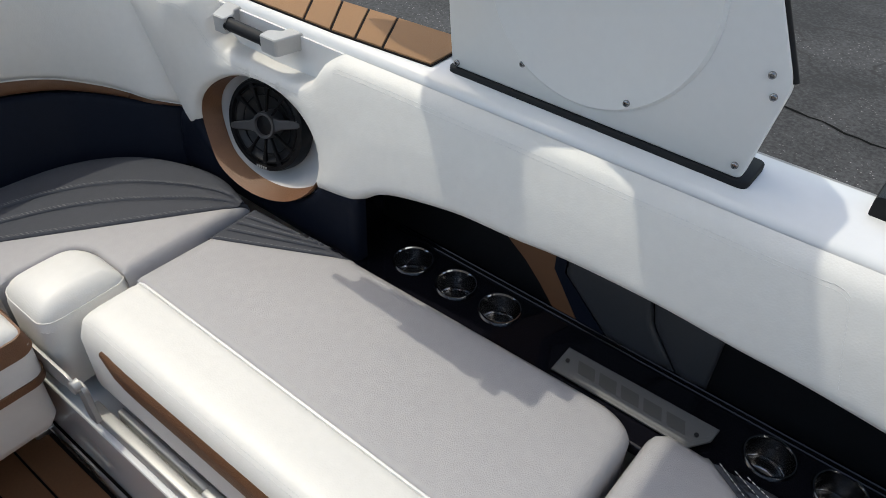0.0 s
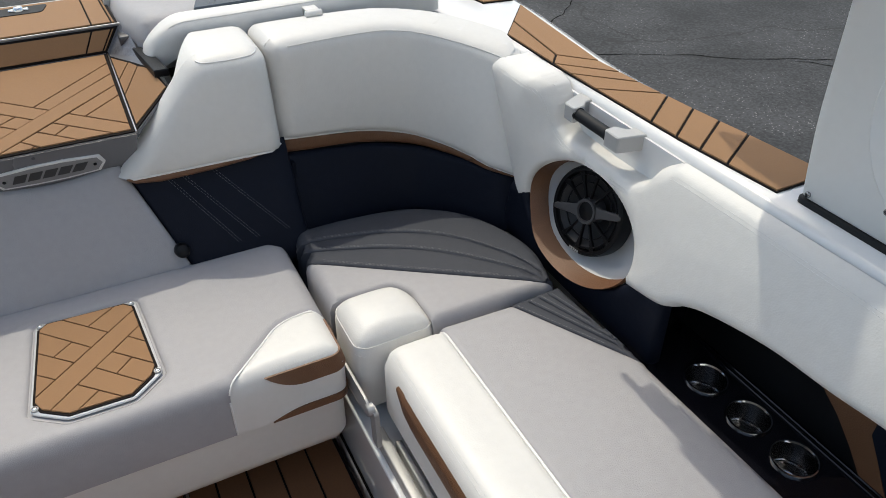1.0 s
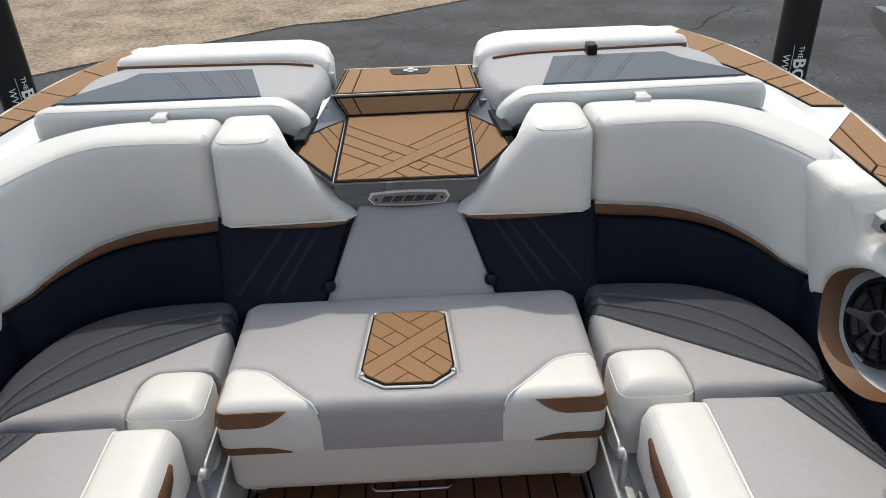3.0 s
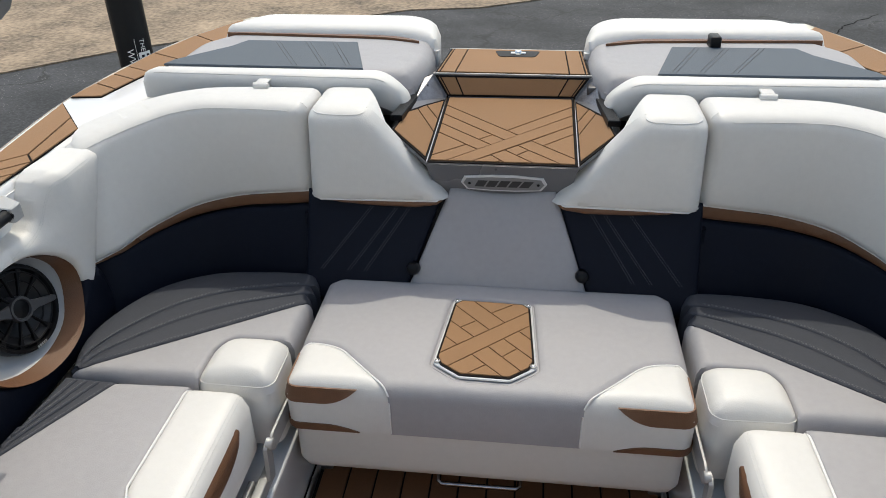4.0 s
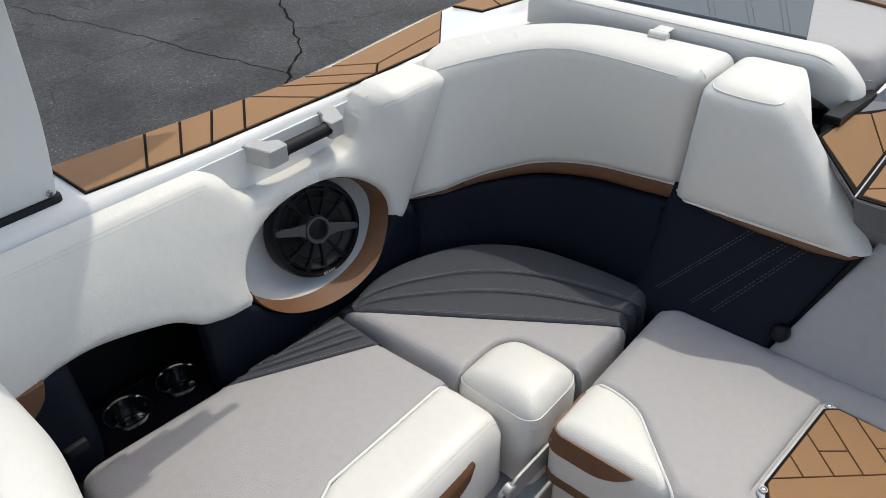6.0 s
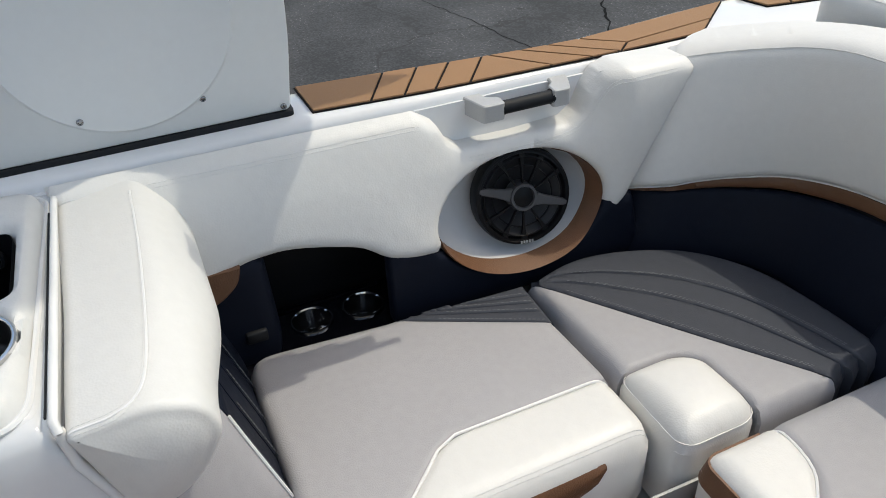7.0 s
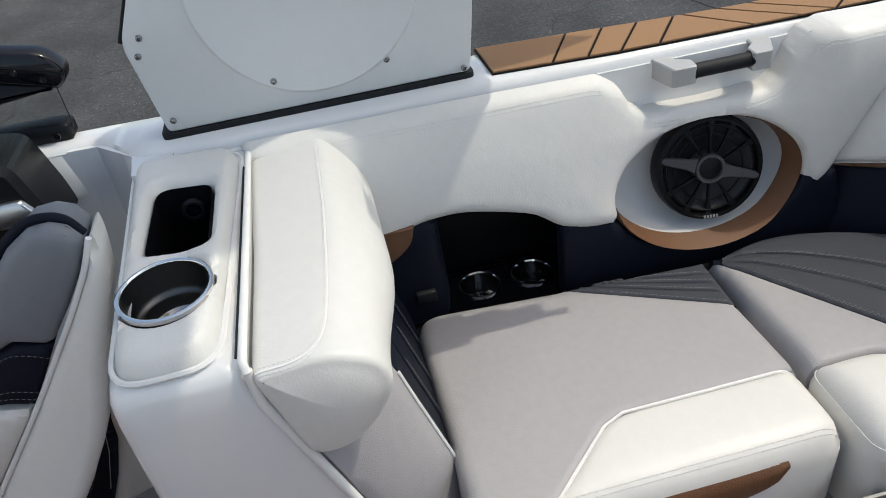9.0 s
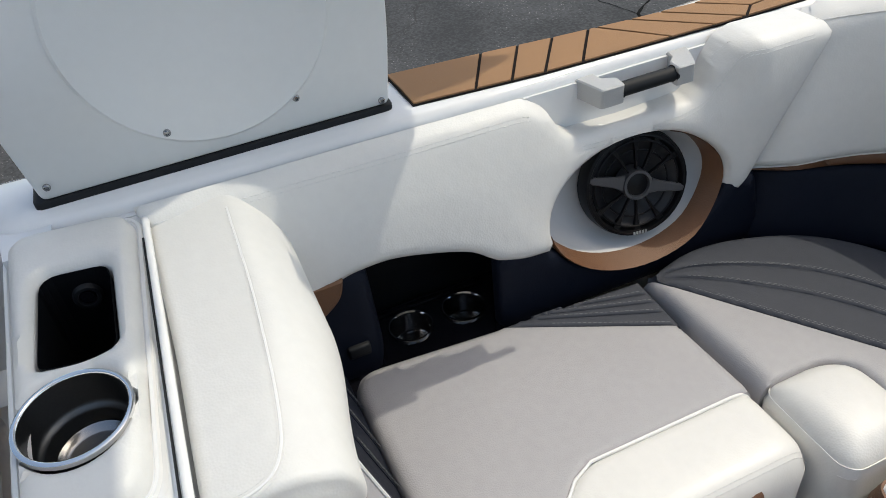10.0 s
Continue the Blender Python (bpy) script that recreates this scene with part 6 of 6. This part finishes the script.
part("trim_bar", prism(rounded([(-0.60, 0.862), (-0.10, 0.862), (-0.085, 0.878), (-0.10, 0.905), (-0.60, 0.893)], 0.006, 3), 0.0, 0.012, side(-1.066), bevel=0.003), ALU, throttle, "brushed silver trim bar")
part("screw", lathe([(0.0, 0.003), (0.004, 0.003), (0.005, 0.0)], Matrix.Translation((-1.054, -0.123, 0.857)) @ Matrix.Rotation(math.pi / 2, 4, "Y"), 12), BLACK, throttle)
glass = bpy.data.materials.new("clear_glass")
glass.use_nodes = True
gp = glass.node_tree.nodes["Principled BSDF"]
gp.inputs["Transmission Weight"].default_value, gp.inputs["Roughness"].default_value, gp.inputs["IOR"].default_value = 1.0, 0.02, 1.4
gp.inputs["Base Color"].default_value = (0.85, 0.88, 0.88, 1)
screen = thing("windscreen", "black-framed low windscreen with clear pane on the side deck", "windscreen", at=(-1.25, -0.3, 0.92))
part("rail", prism(rounded([(-1.6, 0.0), (-0.038, 0.0), (-0.038, 0.030), (-0.07, 0.034), (-1.6, 0.034)], 0.006, 3), 0.0, 0.045, lambda u, v, h: (-1.275 + h, u + 0.028, 0.892 + v), bevel=0.005), BLACK, screen, "black extruded base rail")
frame_place = lambda u, v, h: (-1.26 + h, u, v)
part("upper_frame", prism(rounded([(-1.6, 1.36), (-0.159, 1.087), (0.0, 1.053), (0.026, 1.020), (0.020, 1.000), (0.004, 0.988), (-0.02, 0.996), (-0.10, 1.019), (-0.177, 1.046), (-1.6, 1.30)], [0, 0.02, 0.02, 0.01, 0.008, 0.006, 0, 0.01, 0.02, 0], 4), 0.0, 0.04, frame_place, bevel=0.006), BLACK_GLOSS, screen, "black moulded upper frame")
part("lower_frame", prism(rounded([(-0.02, 0.998), (-0.10, 1.018), (-0.199, 0.993), (-1.6, 0.80), (-1.6, 0.77), (-0.211, 0.966), (-0.003, 0.989)], [0.004, 0.01, 0.01, 0, 0, 0.01, 0.004], 4), 0.004, 0.035, frame_place, bevel=0.004), BLACK, screen, "black lower frame bar")
part("frame_web", prism([(-0.09, 1.020), (-0.18, 1.044), (-1.6, 1.30), (-1.6, 0.80), (-0.20, 0.990)], 0.006, 0.012, frame_place), BLACK, screen, "recessed black web", smooth=False)
pane = part("pane", box(-1.243, -1.238, -0.53, -0.004, 0.912, 0.992), glass, screen, "clear pane", smooth=False)
pane.visible_shadow = False
for u, v in ((-0.012, 1.009), (-0.050, 1.029), (-0.030, 0.909)):
    part("screw", lathe([(0.0, 0.003), (0.005, 0.0028), (0.006, 0.0)], Matrix.Translation((-1.2185, u, v)) @ Matrix.Rotation(math.pi / 2, 4, "Y"), 12), BLACK_GLOSS, screen)
prail = thing("windscreen", "black windscreen rail end on the port side deck", "windscreen", at=(1.15, -0.3, 0.92))
part("rail", prism(rounded([(-1.6, 0.0), (-0.012, 0.0), (-0.012, 0.032), (-0.05, 0.038), (-1.6, 0.038)], 0.006, 3), 0.0, 0.06, lambda u, v, h: (1.205 + h, u + 0.012, 0.892 + v), bevel=0.006), BLACK, prail, "black extruded base rail")

# ---- hinge arms and floor rails beside the centre seat ----
for name, s in SIDES:
    arm = thing("hinge_arm", "grey painted steel hinge arm of the flip-up seat", "hinge", "seat hinges", at=(s * 0.475, 1.0, 0.4))

    def hp(u, v, h, s=s):
        return (s * (0.468 + h), u, v)
    part("upper_link", prism(rounded([(1.44, 0.370), (1.44, 0.420), (1.015, 0.432), (0.985, 0.412), (1.01, 0.384)], 0.012, 4), -0.0075, -0.0015, hp, bevel=0.0015), CAST, arm, smooth=False)
    part("lower_link", prism(rounded([(0.984, 0.412), (1.012, 0.418), (1.006, 0.315), (0.976, 0.315)], 0.010, 4), -0.0010, 0.010, hp, bevel=0.002), CAST, arm, smooth=False)
    part("channel", box(min(s * 0.478, s * 0.500), max(s * 0.478, s * 0.500), 0.45, 1.03, 0.284, 0.318, 0.003), CAST, arm, "grey aluminium channel")
    part("pivot", lathe([(0.0, 0.003), (0.010, 0.003), (0.013, 0.001), (0.013, -0.012)], Matrix.Translation((s * 0.461, 1.003, 0.412)) @ Matrix.Rotation(-s * math.pi / 2, 4, "Y"), 24), CAST, arm, "round pivot cap")
    rail = thing("rail", "polished aluminium rail along the bench base", "rail", "bench rails", at=(s * 0.51, 0.4, 0.3))
    part("upper_bar", box(min(s * 0.508, s * 0.522), max(s * 0.508, s * 0.522), 0.0 if s > 0 else 0.5, 0.98, 0.284, 0.315, 0.003), CAST, rail)
    part("clamp", box(min(s * 0.498, s * 0.522), max(s * 0.498, s * 0.522), 0.66, 0.71, 0.284, 0.325, 0.004), CAST, rail)
    track = thing("rail", "slim chrome floor track beside the brown decking", "rail", "floor tracks", at=(s * 0.44, 1.1, 0.08))
    part("bar", box(min(s * 0.447, s * 0.459), max(s * 0.447, s * 0.459), -0.3, 1.30, 0.075, 0.092, 0.003), ALU, track)
    part("end_block", box(min(s * 0.415, s * 0.459), max(s * 0.415, s * 0.459), 1.24, 1.27, 0.075, 0.096, 0.004), ALU, track)

# ---- board racks and tower ----
tower = thing("wake_tower", "white tubular wake tower arching over the cockpit", "tower", at=(0, 0.6, 0.9))
for name, s in SIDES:
    # upper legs are unseen; they follow the sun's slope to place their shade
    for y0, base, r in ((0.66, 0.585, 0.095), (0.46, 0.150, 0.12)):
        pts = [(s * (1.215 if y0 > 0.5 else 1.16), y0, 1.48)] + [(s * x, base + 0.53 * (z - 0.87), z) for x, z in (((1.12, 1.62), (1.10, 1.80), (1.085, 1.95), (1.075, 2.02)) if y0 > 0.5 else ((1.12, 1.62), (1.085, 1.80), (1.05, 2.05), (0.97, 2.30), (0.85, 2.45)))]
        part("leg", tube(spline(pts, 5), r, 14), PLATE_WHITE, tower, "white tower leg")
    # unseen plate, its edge cut to leave an arched lit patch below
    web = [(1.058, 0.90), (1.077, 0.872), (1.098, 0.843), (1.104, 0.81), (1.100, 0.783), (1.083, 0.734), (1.067, 0.697), (1.12, 0.62), (1.2, 0.62), (1.2, 1.0), (1.12, 1.0)]
    part("shade_web", prism(web, 1.645, 1.675, flat(s, 0)), PLATE_WHITE, tower, "unseen web between the legs, cut to shape their shade", smooth=False)
part("cross_bar", tube([(-0.86, 0.99, 2.45), (0.86, 0.99, 2.45)], 0.06, 14), PLATE_WHITE, tower, "white overhead cross bar")
# an added overhead sheet, out of view, that blocks sun from the console
SHADE_SHEET = material("pale_shade_sheet", (0.6, 0.6, 0.59), 0.85, vary=0.1, bump=0.5, bump_scale=700)
part("shade_sheet", box(-0.93, 0.93, 0.56, 1.00, 2.49, 2.52, 0.008), SHADE_SHEET, tower, "unseen overhead sheet added to shade the console")
# added blocks out of view, outlined to cast the shade on the deck strips
for s in (1, -1):
    part("shade_block", prism(rounded([(1.13, 1.15), (1.26, 1.20), (1.265, 1.36), (1.20, 1.47), (1.155, 1.36)], 0.02, 3), 1.88, 1.93, flat(s, 0.0), bevel=0.006), PLATE_WHITE, tower, "unseen block added to shade the side deck strip")
RACK_GREY = material("grey_anodised_aluminium", (0.16, 0.16, 0.165), 0.45, metal=0.6, vary=0.06, grain=300)
for name, s in SIDES:
    rk = thing("board_rack", "grey folding board rack with black padded slot", "board rack", "board racks", at=(s * 0.9, 0.9, 1.25))

    def rp(u, v, h, s=s):
        """u aft, v up, h outwards from the inboard face of the rack plate."""
        return (s * (0.900 + h), u, v)
    part("fork", prism([(0.862, 1.222), (0.880, 1.220), (1.152, 1.288), (1.186, 1.300), (1.199, 1.314), (1.192, 1.329), (1.150, 1.326), (0.955, 1.277), (0.944, 1.290), (0.944, 1.425), (0.846, 1.425)], 0.0, 0.016, rp), RACK_GREY, rk, smooth=False)
    part("slot_pad", prism(rounded([(0.945, 1.247), (1.105, 1.290), (1.118, 1.314), (0.952, 1.272)], 0.010, 3), -0.003, 0.019, rp), BLACK, rk, "black padded slot")
    part("tine", prism(rounded([(0.917, 1.262), (0.938, 1.262), (0.938, 1.36), (0.917, 1.36)], 0.010, 4), -0.012, 0.0, rp, bevel=0.002), RACK_GREY, rk, "rounded grey tine", smooth=False)
    part("cross_arm", prism([(0.861, 1.222), (0.828, 1.231), (0.821, 1.250), (0.814, 1.286), (0.765, 1.308), (0.778, 1.425), (0.845, 1.425)], 0.002, 0.014, rp), RACK_GREY, rk, smooth=False)
    part("edge", tube([rp(0.862, 1.223, -0.001), rp(0.846, 1.425, -0.001)], 0.0018, 6), CAST, rk, "bright bevelled edge")
    part("knob", lathe([(0.0, 0.026), (0.012, 0.026), (0.0165, 0.021), (0.0165, 0.0)], Matrix.Translation(rp(0.831, 1.270, 0.002)) @ Matrix.Rotation(-s * math.pi / 2, 4, "Y"), 20), RUBBER, rk, "black rubber knob")
    part("hole_plug", lathe([(0.0, 0.002), (0.006, 0.002), (0.007, -0.002)], Matrix.Translation(rp(0.840, 1.241, 0.001)) @ Matrix.Rotation(-s * math.pi / 2, 4, "Y"), 12), BLACK, rk)
    # unseen boxes above the rack, sized to throw the stepped shadow on the bench
    for k, (x0, x1, y0, y1) in enumerate(((0.912, 0.945, 0.80, 1.200), (0.900, 0.956, 0.80, 1.132), (0.880, 0.968, 0.88, 1.055), (0.890, 0.972, 0.78, 0.93), (0.870, 0.892, 0.84, 0.862), (0.94, 1.02, 0.74, 0.89))[:6 if s > 0 else 5]):
        part("shade_step", box(min(s * x0, s * x1), max(s * x0, s * x1), y0, y1, 1.395 - 0.001 * k, 1.42 + 0.001 * k, 0.003), RACK_GREY, rk, "unseen rack step shaped for its cast shadow")
    part("hanger", tube([(s * 0.93, 0.98, 1.408), (s * 1.0, 0.98, 1.47), (s * 1.12, 0.97, 1.61)], 0.022, 10), RACK_GREY, rk)

# ---- trailer ----
trailer = thing("trailer", "black steel boat trailer with carpeted bunks under the hull", "trailer", at=(0, 0, GROUND_Z))
for s in (1, -1):
    part("bunk", box(s * 0.62 - 0.06, s * 0.62 + 0.06, -2.1, 2.7, -0.61, -0.552, 0.01), RUBBER, trailer, "carpeted bunk")
    part("rail", box(s * 0.62 - 0.04, s * 0.62 + 0.04, -2.1, 2.75, -0.78, -0.61, 0.01), BLACK, trailer)
    for y in (-1.9, 2.5):
        part("stand", box(s * 0.62 - 0.035, s * 0.62 + 0.035, y - 0.035, y + 0.035, GROUND_Z, -0.78, 0.005), BLACK, trailer)
for y in (-1.5, 0.4, 2.62):
    part("cross_beam", box(-1.60, 1.60, y - 0.04, y + 0.04, -0.84, -0.76, 0.008), BLACK, trailer)

# ---- trailer guide posts ----
def print_on_post(words, cx, cy, r, turn, z_top, size, bold, parent):
    """Lettering that runs down a round post, wrapped onto it about the angle turn."""
    cu = bpy.data.curves.new("lettering", "FONT")
    cu.body, cu.size, cu.offset, cu.resolution_u = words, size, bold, 3
    source = bpy.data.objects.new("lettering", cu)
    scene.collection.objects.link(source)
    bpy.context.view_layer.update()
    me = bpy.data.meshes.new_from_object(source.evaluated_get(bpy.context.evaluated_depsgraph_get()))
    bpy.data.objects.remove(source)
    bpy.data.curves.remove(cu)
    bm = bmesh.new()
    bm.from_mesh(me)
    bpy.data.meshes.remove(me)
    bmesh.ops.subdivide_edges(bm, edges=bm.edges, cuts=1)
    mid = 0.36 * size
    for v in bm.verts:
        a = turn + (v.co.y - mid) / r
        v.co = Vector((cx + (r + 0.0012) * math.cos(a), cy + (r + 0.0012) * math.sin(a), z_top - v.co.x))
    return part("lettering", bm, PIPING, parent, "white printed words", smooth=False)


POST_R = 0.066
for name, s in SIDES:
    px, py = s * 1.490, 2.62
    gp_ = thing("guide_post", "black padded trailer guide post with white print", "guide post", "trailer guide posts", at=(px, py, GROUND_Z))
    part("sleeve", lathe([(POST_R - 0.002, 0.15), (POST_R, 0.16), (POST_R, 2.55), (POST_R - 0.012, 2.6), (0.0, 2.61)], pose(px, py, GROUND_Z), 32), BLACK, gp_, "black vinyl sleeve")
    part("base_bracket", box(px - 0.05, px + 0.05, 2.57, 2.67, GROUND_Z, GROUND_Z + 0.16, 0.01), ALU, gp_)
    aim = math.atan2(-2.7, -px)
    print_on_post("THE", px, py, POST_R, aim + radians(29), 0.860, 0.027, 0.0, gp_)
    print_on_post("BO", px, py, POST_R, aim + radians(33), 0.812, 0.068, 0.0016, gp_)
    print_on_post("WWW.", px, py, POST_R, aim + radians(-13), 0.825, 0.036, 0.0, gp_)
    bar = moved(box(-0.001, 0.001, -0.0007, 0.0007, 0.70, 0.862), Matrix.Translation((px + POST_R * math.cos(aim + 0.09), py + POST_R * math.sin(aim + 0.09), 0)) @ Matrix.Rotation(aim + 0.09, 4, "Z"))
    part("print_bar", bar, PIPING, gp_, "thin white printed line", smooth=False)

# ---- floor decking ----
deck = thing("floor_mat", "brown foam floor decking in narrow planks", "floor mat", at=(0, 0.3, 0.075))
for i in range(12):
    x0 = -0.44 + i * 0.0735
    part("plank", prism([(x0 + 0.002, -1.6), (x0 + 0.0705, -1.6), (x0 + 0.0705, 1.50), (x0 + 0.002, 1.50)], 0.0752, 0.081, bevel=0.0015), FLOOR_FOAM, deck, smooth=False)
helm_deck = thing("floor_mat", "brown foam floor decking at the helm", "floor mat", at=(-0.9, -0.5, 0.075))
for i in range(8):
    x0 = -1.08 + i * 0.0735
    part("plank", prism([(x0 + 0.002, -1.6), (x0 + 0.0705, -1.6), (x0 + 0.0705, -0.15), (x0 + 0.002, -0.15)], 0.0752, 0.081, bevel=0.0015), FLOOR_FOAM, helm_deck, smooth=False)
part("helm_wall", box(-1.205, -1.195, -2.2, 0.03, 0.05, 0.884), GELCOAT, hull, "white inner hull side", smooth=False)
part("console_wall", prism([(-1.24, -0.02), (-1.196, -0.02), (-1.193, 0.032), (-1.123, 0.100), (-1.05, 0.108), (-1.05, 0.17), (-1.24, 0.17)], 0.05, 0.886), GELCOAT, hull, "white moulded wall behind the helm", smooth=False)
part("fore_wall", box(-1.2, 1.2, -2.25, -2.2, 0.0, 0.95), GELCOAT, hull, "white forward bulkhead", smooth=False)
